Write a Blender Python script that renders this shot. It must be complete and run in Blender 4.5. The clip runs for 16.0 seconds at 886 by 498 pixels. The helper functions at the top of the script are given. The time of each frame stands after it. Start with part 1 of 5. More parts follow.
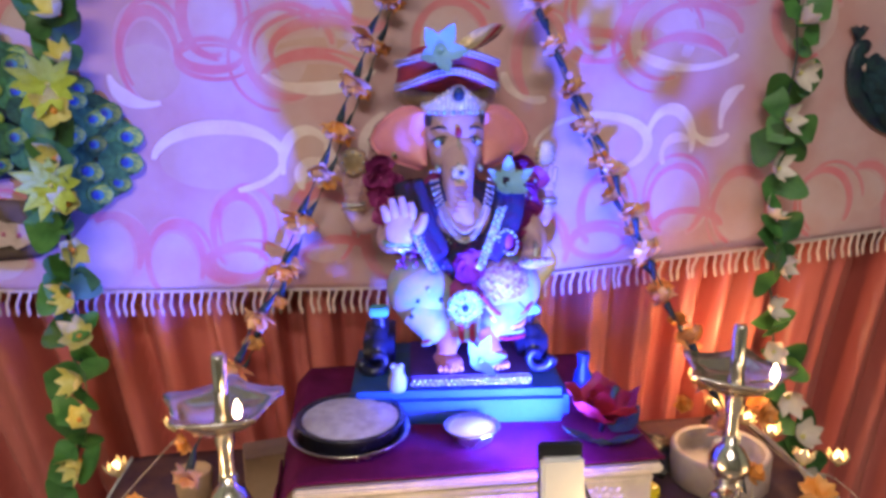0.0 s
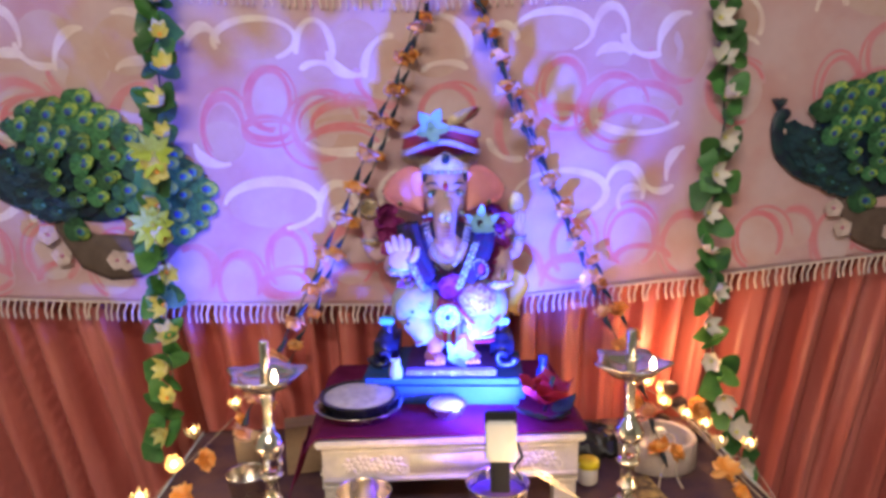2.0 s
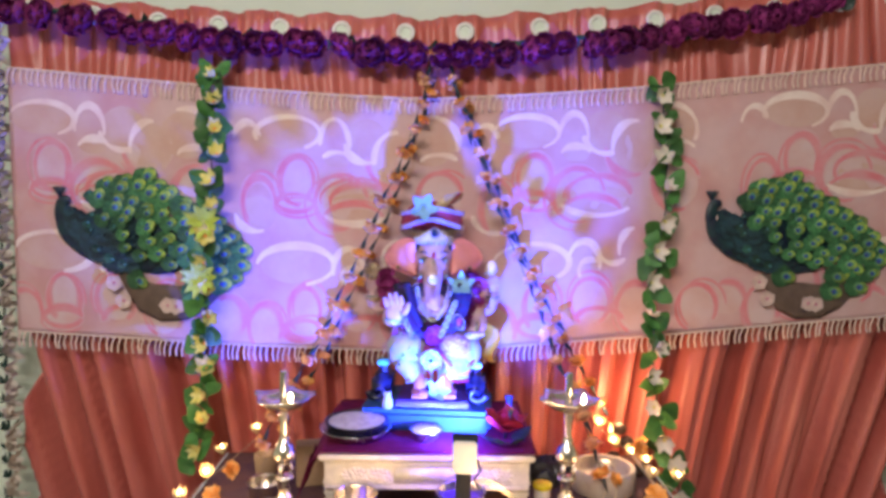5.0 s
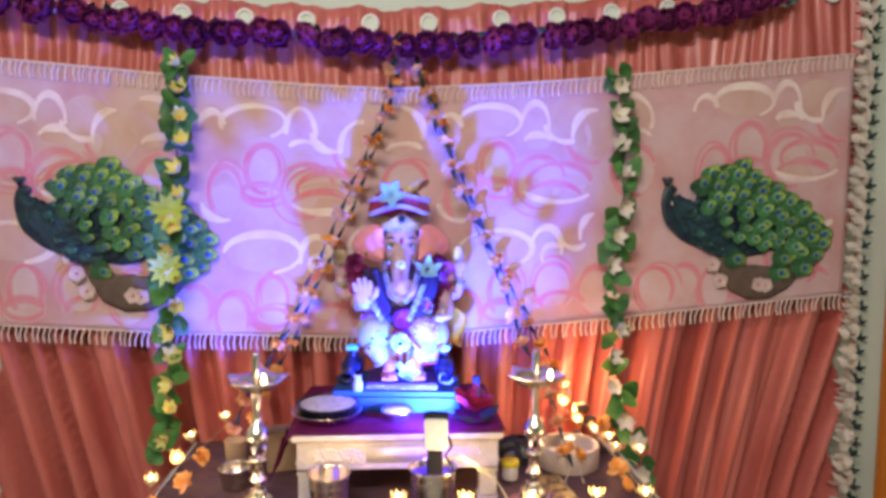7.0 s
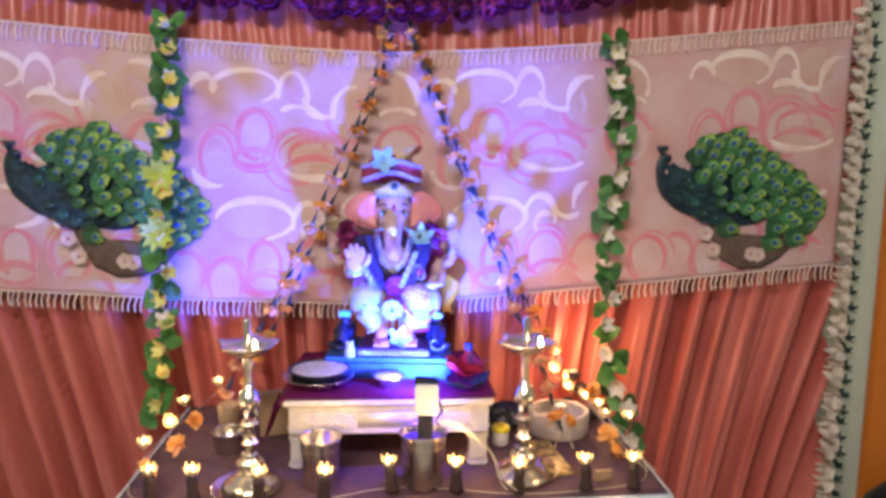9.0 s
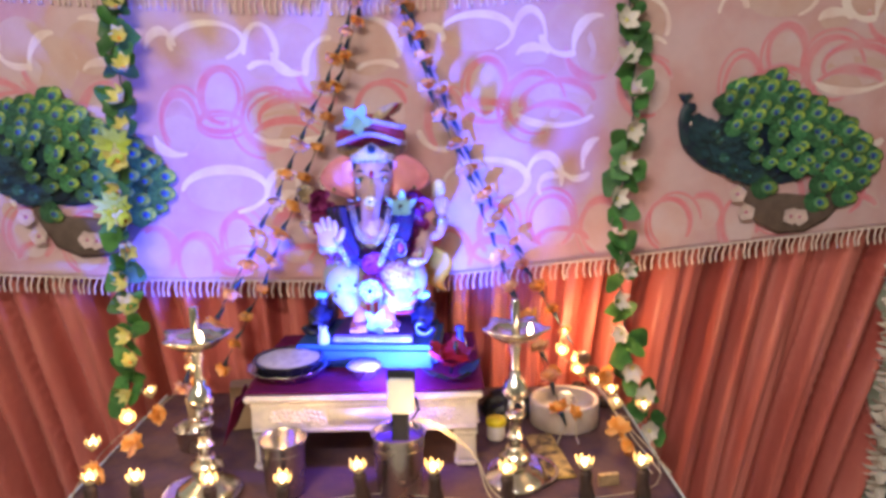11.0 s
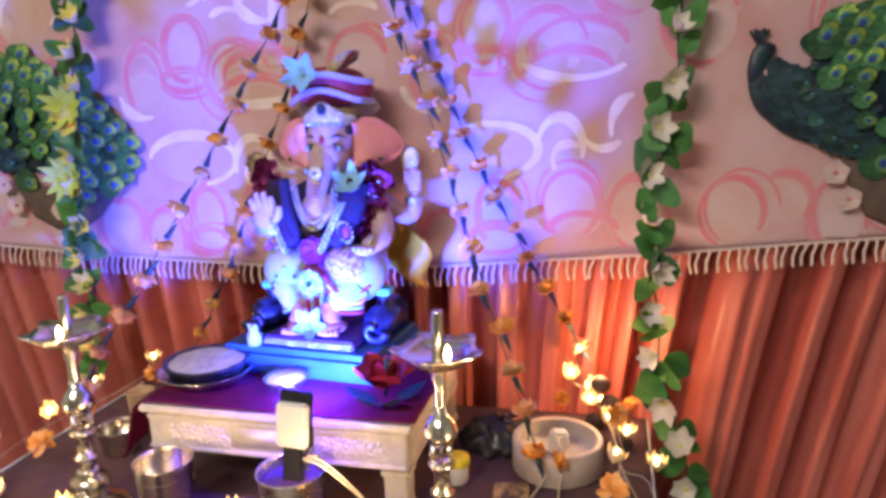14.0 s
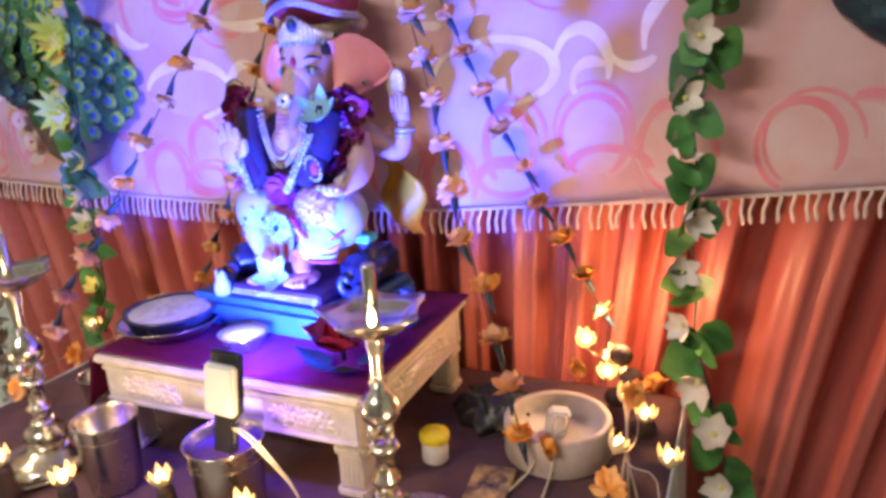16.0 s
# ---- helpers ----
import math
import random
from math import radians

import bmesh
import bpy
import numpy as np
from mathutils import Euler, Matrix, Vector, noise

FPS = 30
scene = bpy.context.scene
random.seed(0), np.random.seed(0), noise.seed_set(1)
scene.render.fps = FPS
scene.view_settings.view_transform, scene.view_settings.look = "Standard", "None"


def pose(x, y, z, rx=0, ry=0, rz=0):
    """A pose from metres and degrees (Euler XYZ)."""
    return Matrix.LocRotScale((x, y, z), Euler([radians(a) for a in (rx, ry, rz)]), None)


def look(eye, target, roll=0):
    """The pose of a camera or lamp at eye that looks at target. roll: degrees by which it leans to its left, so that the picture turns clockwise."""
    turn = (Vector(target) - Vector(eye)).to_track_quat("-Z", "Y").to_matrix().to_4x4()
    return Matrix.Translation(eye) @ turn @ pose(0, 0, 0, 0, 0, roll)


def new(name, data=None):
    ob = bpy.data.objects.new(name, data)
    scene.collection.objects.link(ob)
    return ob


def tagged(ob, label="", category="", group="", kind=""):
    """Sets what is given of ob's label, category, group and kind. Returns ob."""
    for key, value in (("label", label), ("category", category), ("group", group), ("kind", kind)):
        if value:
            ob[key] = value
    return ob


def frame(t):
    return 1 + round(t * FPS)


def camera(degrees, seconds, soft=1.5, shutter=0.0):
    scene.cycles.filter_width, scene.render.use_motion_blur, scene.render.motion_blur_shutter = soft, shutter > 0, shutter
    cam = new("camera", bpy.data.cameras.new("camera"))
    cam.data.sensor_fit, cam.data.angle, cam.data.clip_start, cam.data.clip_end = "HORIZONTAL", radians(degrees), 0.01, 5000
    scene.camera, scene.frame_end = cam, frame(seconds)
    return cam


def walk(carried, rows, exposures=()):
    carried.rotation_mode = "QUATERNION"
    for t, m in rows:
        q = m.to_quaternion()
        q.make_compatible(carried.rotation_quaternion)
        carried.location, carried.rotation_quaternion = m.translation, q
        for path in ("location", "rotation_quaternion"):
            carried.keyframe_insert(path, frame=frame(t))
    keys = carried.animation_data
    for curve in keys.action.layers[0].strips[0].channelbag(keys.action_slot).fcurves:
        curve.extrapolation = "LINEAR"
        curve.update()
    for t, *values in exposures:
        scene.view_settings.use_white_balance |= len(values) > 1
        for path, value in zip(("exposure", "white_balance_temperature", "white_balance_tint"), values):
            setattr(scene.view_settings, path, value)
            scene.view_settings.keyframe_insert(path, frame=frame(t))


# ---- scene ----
cam = camera(64.7, 16.0, soft=3.4)
PATH = [
    (0, (-0.002, -0.004, 0.658), (0.249, 1.932, 0.221), -0.4),
    (0.5, (0.112, -0.075, 0.687), (0.188, 1.876, 0.254), -1.3),
    (1, (0.192, -0.162, 0.702), (0.192, 1.798, 0.302), -1.4),
    (1.5, (0.154, -0.268, 0.715), (0.175, 1.697, 0.342), -2.4),
    (2, (0.102, -0.381, 0.725), (0.179, 1.587, 0.377), -0.9),
    (2.5, (0.066, -0.476, 0.743), (0.218, 1.492, 0.419), 0.2),
    (3, (0.073, -0.529, 0.753), (0.271, 1.447, 0.51), 0.1),
    (3.5, (0.114, -0.567, 0.767), (0.197, 1.421, 0.564), 0.7),
    (4, (0.173, -0.633, 0.781), (0.191, 1.357, 0.579), -0.8),
    (4.2, (0.188, -0.666, 0.784), (0.179, 1.324, 0.575), 0.0),
    (6.3, (0.129, -0.772, 0.765), (0.254, 1.22, 0.642), 0.9),
    (6.5, (0.128, -0.776, 0.76), (0.267, 1.215, 0.633), 0.4),
    (7, (0.143, -0.786, 0.74), (0.288, 1.201, 0.566), 0.4),
    (7.5, (0.148, -0.774, 0.737), (0.282, 1.212, 0.543), 0.2),
    (8, (0.15, -0.791, 0.737), (0.286, 1.193, 0.523), 0.3),
    (8.5, (0.151, -0.79, 0.736), (0.294, 1.191, 0.5), 0.6),
    (9, (0.156, -0.784, 0.734), (0.309, 1.193, 0.473), 0.8),
    (9.5, (0.18, -0.766, 0.735), (0.319, 1.209, 0.452), 0.2),
    (10, (0.227, -0.736, 0.728), (0.324, 1.241, 0.44), 0.1),
    (10.2, (0.257, -0.722, 0.732), (0.326, 1.254, 0.427), -0.3),
    (12.3, (0.376, -0.284, 0.716), (0.314, 1.671, 0.297), -1.3),
    (12.5, (0.407, -0.271, 0.711), (0.247, 1.682, 0.311), -1.6),
    (13, (0.553, -0.162, 0.707), (0.186, 1.758, 0.289), -2.0),
    (13.5, (0.669, -0.118, 0.683), (0.201, 1.792, 0.317), -3.1),
    (14, (0.711, -0.163, 0.677), (0.249, 1.734, 0.244), -1.7),
    (14.5, (0.759, -0.208, 0.654), (0.225, 1.651, 0.146), -1.9),
    (15, (0.798, -0.104, 0.627), (0.204, 1.731, 0.097), -2.9),
    (15.5, (0.832, 0.016, 0.62), (0.127, 1.825, 0.137), -3.3),
    (16, (0.869, 0.095, 0.617), (0.092, 1.847, 0.047), -3.3),
]
walk(cam, [(t, look(eye, target, roll)) for t, eye, target, roll in PATH],
     exposures=[(0, -0.42), (1.5, -0.30), (3.5, -0.08), (6.5, 0.06), (10, 0.10), (13, -0.10), (16, -0.04)])

# ---- light ----
world = bpy.data.worlds.new("world")
scene.world = world
world.use_nodes = True
world.node_tree.nodes["Background"].inputs[0].default_value = (0.9, 0.85, 0.8, 1)
world.node_tree.nodes["Background"].inputs[1].default_value = 0.05


def lamp(name, kind, power, colour, m, **more):
    data = bpy.data.lights.new(name, kind)
    data.energy, data.color = power, colour
    for key, value in more.items():
        if key == "size":
            data.size = value
        elif key == "size_y":
            data.shape, data.size_y = "RECTANGLE", value
        elif key == "radius":
            data.shadow_soft_size = value
        elif key == "cone":
            data.spot_size = radians(value)
        elif key == "blend":
            data.spot_blend = value
    ob = new(name, data)
    ob.matrix_world = m
    return ob


# the room's ceiling tube light, behind and above the camera
lamp("tube_light_glow", "AREA", 66, (1.0, 0.90, 0.83), look((-0.22, -1.30, 1.93), (0.20, 0.9, 0.3)), size=1.2, size_y=0.25)
# the small violet-blue flood lamp that stands on the steel tumbler and points at the statue
lamp("flood_glow", "SPOT", 135, (0.035, 0.085, 1.0), look((0.242, 0.786, 0.200), (0.115, 1.28, 0.47)), radius=0.026, cone=107, blend=0.30)
# extra area lamp added at the flood to wash the low tabletop violet
lamp("flood_spill", "AREA", 2.6, (0.14, 0.05, 1.0), look((0.242, 0.790, 0.238), (0.17, 0.96, 0.16)), size=0.045)
# unseen point lamps added to strengthen the warm glow of two string light clusters
lamp("string_glow", "POINT", 3.0, (1.0, 0.56, 0.25), pose(0.700, 1.195, 0.150), radius=0.02)
lamp("string_glow", "POINT", 0.6, (1.0, 0.66, 0.36), pose(-0.36, 1.06, 0.15), radius=0.02)

# more added point lamps, hung unseen above four of the front bulbs
for x, y in ((-0.263, 0.671), (0.019, 0.656), (0.306, 0.688), (0.600, 0.690)):
    lamp("string_glow", "POINT", 0.85, (1.0, 0.62, 0.30), pose(x, y, 0.135), radius=0.006)

# ---- materials ----


def mat(name, colour, rough=0.5, metal=0.0, vary=0.12, scale=30.0, bump=0.15, bscale=120.0, other=None, spec=0.5, emit=0.0, sheen=0.0, glass=0.0, stretch=(1, 1, 1), random_tint=0.0, through_light=0.0):
    """Base colour with two scales of noise, fine bump; other: a second colour mixed in by patches."""
    m = bpy.data.materials.new(name)
    m.use_nodes = True
    nt = m.node_tree
    b = nt.nodes["Principled BSDF"]
    co = nt.nodes.new("ShaderNodeTexCoord")
    mp = nt.nodes.new("ShaderNodeMapping")
    mp.inputs["Scale"].default_value = stretch
    nt.links.new(co.outputs["Object"], mp.inputs["Vector"])

    def noise_tex(sc, detail):
        n = nt.nodes.new("ShaderNodeTexNoise")
        n.inputs["Scale"].default_value, n.inputs["Detail"].default_value = sc, detail
        nt.links.new(mp.outputs[0], n.inputs["Vector"])
        return n
    big, small = noise_tex(scale, 4), noise_tex(scale * 6.3, 3)
    mix = nt.nodes.new("ShaderNodeMix")
    mix.data_type = "RGBA"
    dark = [c * (1 - vary) for c in colour] if other is None else other
    mix.inputs["A"].default_value, mix.inputs["B"].default_value = (*colour, 1), (*dark, 1)
    ramp = nt.nodes.new("ShaderNodeValToRGB")
    ramp.color_ramp.elements[0].position, ramp.color_ramp.elements[1].position = 0.38, 0.64
    nt.links.new(big.outputs["Fac"], ramp.inputs[0])
    nt.links.new(ramp.outputs[0], mix.inputs["Factor"])
    hsv = nt.nodes.new("ShaderNodeHueSaturation")
    nt.links.new(mix.outputs["Result"], hsv.inputs["Color"])
    val = nt.nodes.new("ShaderNodeMapRange")
    val.inputs["To Min"].default_value, val.inputs["To Max"].default_value = 1 - vary * 0.7, 1 + vary * 0.7
    nt.links.new(small.outputs["Fac"], val.inputs["Value"])
    if random_tint:
        info = nt.nodes.new("ShaderNodeObjectInfo")
        r = nt.nodes.new("ShaderNodeMapRange")
        r.inputs["To Min"].default_value, r.inputs["To Max"].default_value = 1 - random_tint, 1 + random_tint
        nt.links.new(info.outputs["Random"], r.inputs["Value"])
        mul = nt.nodes.new("ShaderNodeMath")
        mul.operation = "MULTIPLY"
        nt.links.new(val.outputs[0], mul.inputs[0])
        nt.links.new(r.outputs[0], mul.inputs[1])
        nt.links.new(mul.outputs[0], hsv.inputs["Value"])
    else:
        nt.links.new(val.outputs[0], hsv.inputs["Value"])
    nt.links.new(hsv.outputs[0], b.inputs["Base Color"])
    rr = nt.nodes.new("ShaderNodeMapRange")
    rr.inputs["To Min"].default_value, rr.inputs["To Max"].default_value = max(0.03, rough - 0.08), min(1, rough + 0.08)
    nt.links.new(big.outputs["Fac"], rr.inputs["Value"])
    nt.links.new(rr.outputs[0], b.inputs["Roughness"])
    b.inputs["Metallic"].default_value = metal
    b.inputs["Specular IOR Level"].default_value = spec
    b.inputs["Sheen Weight"].default_value = sheen
    b.inputs["Transmission Weight"].default_value = glass
    if bump:
        n = noise_tex(bscale, 4)
        bp = nt.nodes.new("ShaderNodeBump")
        bp.inputs["Strength"].default_value, bp.inputs["Distance"].default_value = bump, 0.002
        nt.links.new(n.outputs["Fac"], bp.inputs["Height"])
        nt.links.new(bp.outputs[0], b.inputs["Normal"])
    if emit:
        b.inputs["Emission Color"].default_value, b.inputs["Emission Strength"].default_value = (*colour, 1), emit
    return m


SATIN = mat("coral_satin", (0.58, 0.172, 0.138), 0.36, 0, 0.12, 9, 0.2, 300, spec=0.5, other=(0.46, 0.105, 0.082), stretch=(1, 1, 0.15))
PRINT_BASE = mat("printed_cloth", (0.60, 0.42, 0.43), 0.85, 0, 0.08, 5.5, 0.3, 900, other=(0.56, 0.31, 0.29), spec=0.2)
PRINT_WHITE = mat("print_white", (0.80, 0.68, 0.63), 0.85, 0, 0.08, 14, 0.3, 900, other=(0.72, 0.54, 0.50), spec=0.2)
PRINT_PINK = mat("print_pink", (0.66, 0.215, 0.25), 0.85, 0, 0.08, 14, 0.3, 900, other=(0.63, 0.31, 0.33), spec=0.2)
PRINT_LILAC = mat("print_lilac", (0.62, 0.47, 0.48), 0.85, 0, 0.06, 10, 0.3, 900, other=(0.60, 0.38, 0.36), spec=0.2)
PRINT_TAN = mat("print_tan", (0.56, 0.35, 0.29), 0.85, 0, 0.06, 10, 0.3, 900, other=(0.60, 0.42, 0.38), spec=0.2)
PRINT_PALE = mat("print_pale_pink", (0.62, 0.34, 0.36), 0.85, 0, 0.08, 12, 0.3, 900, other=(0.60, 0.42, 0.41), spec=0.2)
FRINGE = mat("cream_cord", (0.80, 0.62, 0.55), 0.8, 0, 0.15, 200, 0.5, 700, random_tint=0.12)
WALL = mat("pale_green_wall", (0.68, 0.76, 0.65), 0.9, 0, 0.04, 3, 0.2, 200)
ORANGE_DOOR = mat("orange_paint", (0.75, 0.22, 0.02), 0.6, 0, 0.06, 4, 0.1, 80)
CEIL = mat("white_ceiling", (0.75, 0.75, 0.72), 0.9, 0, 0.03, 3, 0.1, 100)
FLOOR_M = mat("stone_floor", (0.40, 0.36, 0.32), 0.4, 0, 0.15, 6, 0.1, 90)
PURPLE_CLOTH = mat("dark_purple_cloth", (0.115, 0.055, 0.058), 0.75, 0, 0.3, 22, 0.5, 500, other=(0.075, 0.038, 0.065))
WHITE_CLOTH = mat("pale_blue_cloth", (0.62, 0.70, 0.74), 0.8, 0, 0.08, 12, 0.4, 500)
RED_CLOTH = mat("red_cloth", (0.145, 0.010, 0.062), 0.85, 0, 0.25, 25, 0.4, 600, spec=0.12)
SILVER_SHEET = mat("embossed_silver_sheet", (0.78, 0.71, 0.60), 0.5, 0.30, 0.14, 40, 0.5, 160)
STEEL = mat("steel", (0.60, 0.55, 0.48), 0.26, 1.0, 0.1, 20, 0.05, 300)
BRASS = mat("polished_brass", (0.80, 0.74, 0.64), 0.2, 1.0, 0.15, 40, 0.15, 200)
DARK_METAL = mat("dark_enamel", (0.03, 0.03, 0.045), 0.25, 0.3, 0.2, 20, 0.1, 200)
BLUE_PAINT = mat("blue_painted_plaster", (0.018, 0.065, 0.19), 0.55, 0, 0.18, 22, 0.2, 140, other=(0.025, 0.07, 0.12), spec=0.3)
NAVY = mat("black_gloss_paint", (0.015, 0.015, 0.04), 0.3, 0, 0.2, 30, 0.1, 150)
CYAN = mat("turquoise_paint", (0.10, 0.50, 0.55), 0.4, 0, 0.1, 30, 0.1, 150)
LEAF = mat("leaf_green", (0.035, 0.13, 0.028), 0.5, 0, 0.3, 30, 0.3, 150, other=(0.065, 0.20, 0.045), random_tint=0.4)
LEAF_DARK = mat("leaf_dark", (0.015, 0.05, 0.04), 0.5, 0, 0.3, 30, 0.3, 150, random_tint=0.3)
BLUE_TIP = mat("dark_blue_green_calyx", (0.012, 0.035, 0.06), 0.5, 0, 0.3, 60, 0.2, 150, random_tint=0.3)
LILY = mat("yellow_petal", (0.62, 0.56, 0.14), 0.55, 0, 0.15, 60, 0.2, 200, other=(0.70, 0.66, 0.30), random_tint=0.1)
LIME = mat("lime_petal", (0.42, 0.52, 0.06), 0.55, 0, 0.15, 60, 0.2, 200, other=(0.50, 0.62, 0.12))
PALE_PETAL = mat("pale_petal", (0.72, 0.66, 0.58), 0.55, 0, 0.12, 60, 0.2, 200, random_tint=0.08)
MARIGOLD = mat("orange_petal", (0.78, 0.30, 0.04), 0.6, 0, 0.15, 60, 0.3, 200, other=(0.80, 0.42, 0.15), random_tint=0.2)
# paler copy of the orange petal, with the violet light's effect in its colour
ORANGE_LIT = mat("orange_petal_lit", (0.80, 0.50, 0.30), 0.6, 0, 0.15, 60, 0.3, 200, other=(0.78, 0.38, 0.16), random_tint=0.15)
ROSE = mat("purple_rose_petal", (0.27, 0.03, 0.17), 0.6, 0, 0.3, 50, 0.4, 200, random_tint=0.3)
RED_PETAL = mat("red_petal", (0.36, 0.012, 0.035), 0.55, 0, 0.2, 30, 0.3, 150)
WHITE_PLASTIC = mat("white_plastic", (0.75, 0.74, 0.70), 0.4, 0, 0.06, 15, 0.1, 120)
TUB_M = mat("scuffed_tub_plastic", (0.50, 0.45, 0.41), 0.5, 0, 0.12, 30, 0.2, 120, other=(0.42, 0.35, 0.33))
YELLOW_LID = mat("yellow_plastic", (0.75, 0.62, 0.02), 0.4, 0, 0.08, 20, 0.1, 150)
JAR_M = mat("milky_plastic", (0.66, 0.62, 0.60), 0.35, 0, 0.08, 20, 0.1, 150)
BLACK_PLASTIC = mat("black_plastic", (0.02, 0.02, 0.022), 0.35, 0, 0.2, 20, 0.3, 80)
WIRE = mat("cream_wire", (0.50, 0.43, 0.33), 0.5, 0, 0.1, 40, 0.1, 150)
BLOSSOM_PINK = mat("printed_pink", (0.55, 0.18, 0.28), 0.8, 0, 0.2, 60)
BROWN_CUP = mat("brown_clay", (0.055, 0.026, 0.020), 0.65, 0, 0.25, 40, 0.3, 150)
BULB = mat("warm_bulb", (1.0, 0.62, 0.27), 0.3, 0, 0.0, 30, 0, emit=12)
LOTUS_PETAL = mat("cream_lotus_petal", (0.80, 0.66, 0.38), 0.55, 0, 0.12, 60, 0.2, 200, random_tint=0.08)
FLAME = mat("flame", (1.0, 0.70, 0.36), 0.5, 0, 0.0, 30, 0, emit=40)
# the flood lamp's violet light in the tumbler, put into a base colour
VIOLET_FILL = mat("violet_lit_fill", (0.10, 0.04, 0.30), 0.7, 0, 0.3, 60, 0.5, 200)
CARD = mat("brown_card", (0.33, 0.22, 0.13), 0.8, 0, 0.15, 20, 0.3, 120)
GOLD_PRINT = mat("brown_gold_print", (0.03, 0.018, 0.012), 0.4, 0, 0.2, 42, 0.2, 150, other=(0.58, 0.40, 0.13))

# ---- mesh helpers ----


class Geo:
    """Vertices and faces of one part."""

    def __init__(self):
        self.v, self.f, self.m = [], [], []

    def add(self, verts, faces, m=0, turn=None):
        n = len(self.v)
        self.v += [tuple(turn @ Vector(p)) for p in verts] if turn is not None else [tuple(p) for p in verts]
        self.f += [tuple(i + n for i in f) for f in faces]
        self.m += [m] * len(faces)
        return self

    def lathe(self, profile, seg=24, m=0, turn=None, wave=0.0, lobes=0):
        verts, faces, k = [], [], len(profile)
        for i in range(seg):
            a = 2 * math.pi * i / seg
            for j, (r, z) in enumerate(profile):
                q = r * (1 + wave * math.cos(lobes * a)) if lobes else r
                verts.append((q * math.cos(a), q * math.sin(a), z))
        for i in range(seg):
            for j in range(k - 1):
                a, b = i * k + j, ((i + 1) % seg) * k + j
                faces.append((a, b, b + 1, a + 1))
        return self.add(verts, faces, m, turn)

    def ell(self, c, r, m=0, seg=18, rings=10, turn=None):
        prof = [(math.sin(math.pi * j / rings), -math.cos(math.pi * j / rings)) for j in range(rings + 1)]
        t = Matrix.Translation(c) @ (turn if turn is not None else Matrix()) @ Matrix.Diagonal((*r, 1))
        return self.lathe(prof, seg, m, t)

    def tube(self, pts, rad, seg=8, m=0, caps=True):
        pts = [Vector(p) for p in pts]
        n = len(pts)
        rad = [rad] * n if isinstance(rad, (int, float)) else rad
        verts, faces = [], []
        side = None
        for i, p in enumerate(pts):
            d = (pts[min(i + 1, n - 1)] - pts[max(i - 1, 0)]).normalized()
            if side is None:
                side = d.orthogonal().normalized()
            side = (side - d * side.dot(d)).normalized()
            up = d.cross(side)
            for k in range(seg):
                a = 2 * math.pi * k / seg
                verts.append(p + (side * math.cos(a) + up * math.sin(a)) * rad[i])
        for i in range(n - 1):
            for k in range(seg):
                faces.append((i * seg + k, i * seg + (k + 1) % seg, (i + 1) * seg + (k + 1) % seg, (i + 1) * seg + k))
        if caps:
            faces += [tuple(reversed(range(seg))), tuple(range((n - 1) * seg, n * seg))]
        return self.add(verts, faces, m)

    def box(self, c, size, bevel=0.003, m=0, turn=None):
        bm = bmesh.new()
        bmesh.ops.create_cube(bm, size=1)
        for v in bm.verts:
            v.co = Vector([v.co[i] * size[i] for i in range(3)])
        if bevel:
            bmesh.ops.bevel(bm, geom=bm.edges[:], offset=bevel, segments=2, affect="EDGES")
        bm.verts.index_update()
        t = Matrix.Translation(c) @ (turn if turn is not None else Matrix())
        self.add([v.co.copy() for v in bm.verts], [[v.index for v in f.verts] for f in bm.faces], m, t)
        bm.free()
        return self

    def grid(self, fn, nu, nv, m=0, thick=None):
        """fn(u, v) gives a point, u and v from 0 to 1; thick: an offset vector for a closed sheet."""
        verts = [Vector(fn(i / nu, j / nv)) for i in range(nu + 1) for j in range(nv + 1)]
        k = nv + 1
        faces = [(i * k + j, (i + 1) * k + j, (i + 1) * k + j + 1, i * k + j + 1) for i in range(nu) for j in range(nv)]
        if thick is not None:
            n = len(verts)
            faces += [tuple(reversed([q + n for q in f])) for f in faces]
            rim = [i * k for i in range(nu + 1)] + [nu * k + j for j in range(1, k)] + [i * k + nv for i in range(nu - 1, -1, -1)] + [j for j in range(nv - 1, 0, -1)]
            faces += [(rim[(i + 1) % len(rim)], rim[i], rim[i] + n, rim[(i + 1) % len(rim)] + n) for i in range(len(rim))]
            verts += [v + Vector(thick) for v in verts]
        return self.add(verts, faces, m)

    def petal(self, length, width, curl=0.3, tip=1.0, m=0, turn=None, n=5, base=0.15, cup=0.2):
        """A curved petal or leaf along +x from the origin, curling up by curl, cupped across."""
        verts, faces = [], []
        for i in range(n + 1):
            u = i / n
            w = width * 0.5 * (base * (1 - u) + math.sin(math.pi * min(1, u ** 0.8 * tip)) * (1 if u < 1 else 0.15))
            x, z = length * math.cos(curl * u) * u, length * math.sin(curl * u) * u
            for s in (-1, -0.5, 0, 0.5, 1):
                verts.append((x, s * w, z + cup * abs(s) * w))
        for i in range(n):
            for s in range(4):
                a = i * 5 + s
                faces.append((a, a + 5, a + 6, a + 1))
        return self.add(verts, faces, m, turn)

    def mesh(self, name, mats, smooth=True):
        me = bpy.data.meshes.new(name)
        me.from_pydata(self.v, [], self.f)
        for x in mats:
            me.materials.append(x)
        me.polygons.foreach_set("material_index", self.m)
        if smooth:
            me.polygons.foreach_set("use_smooth", [True] * len(me.polygons))
        me.update()
        return me


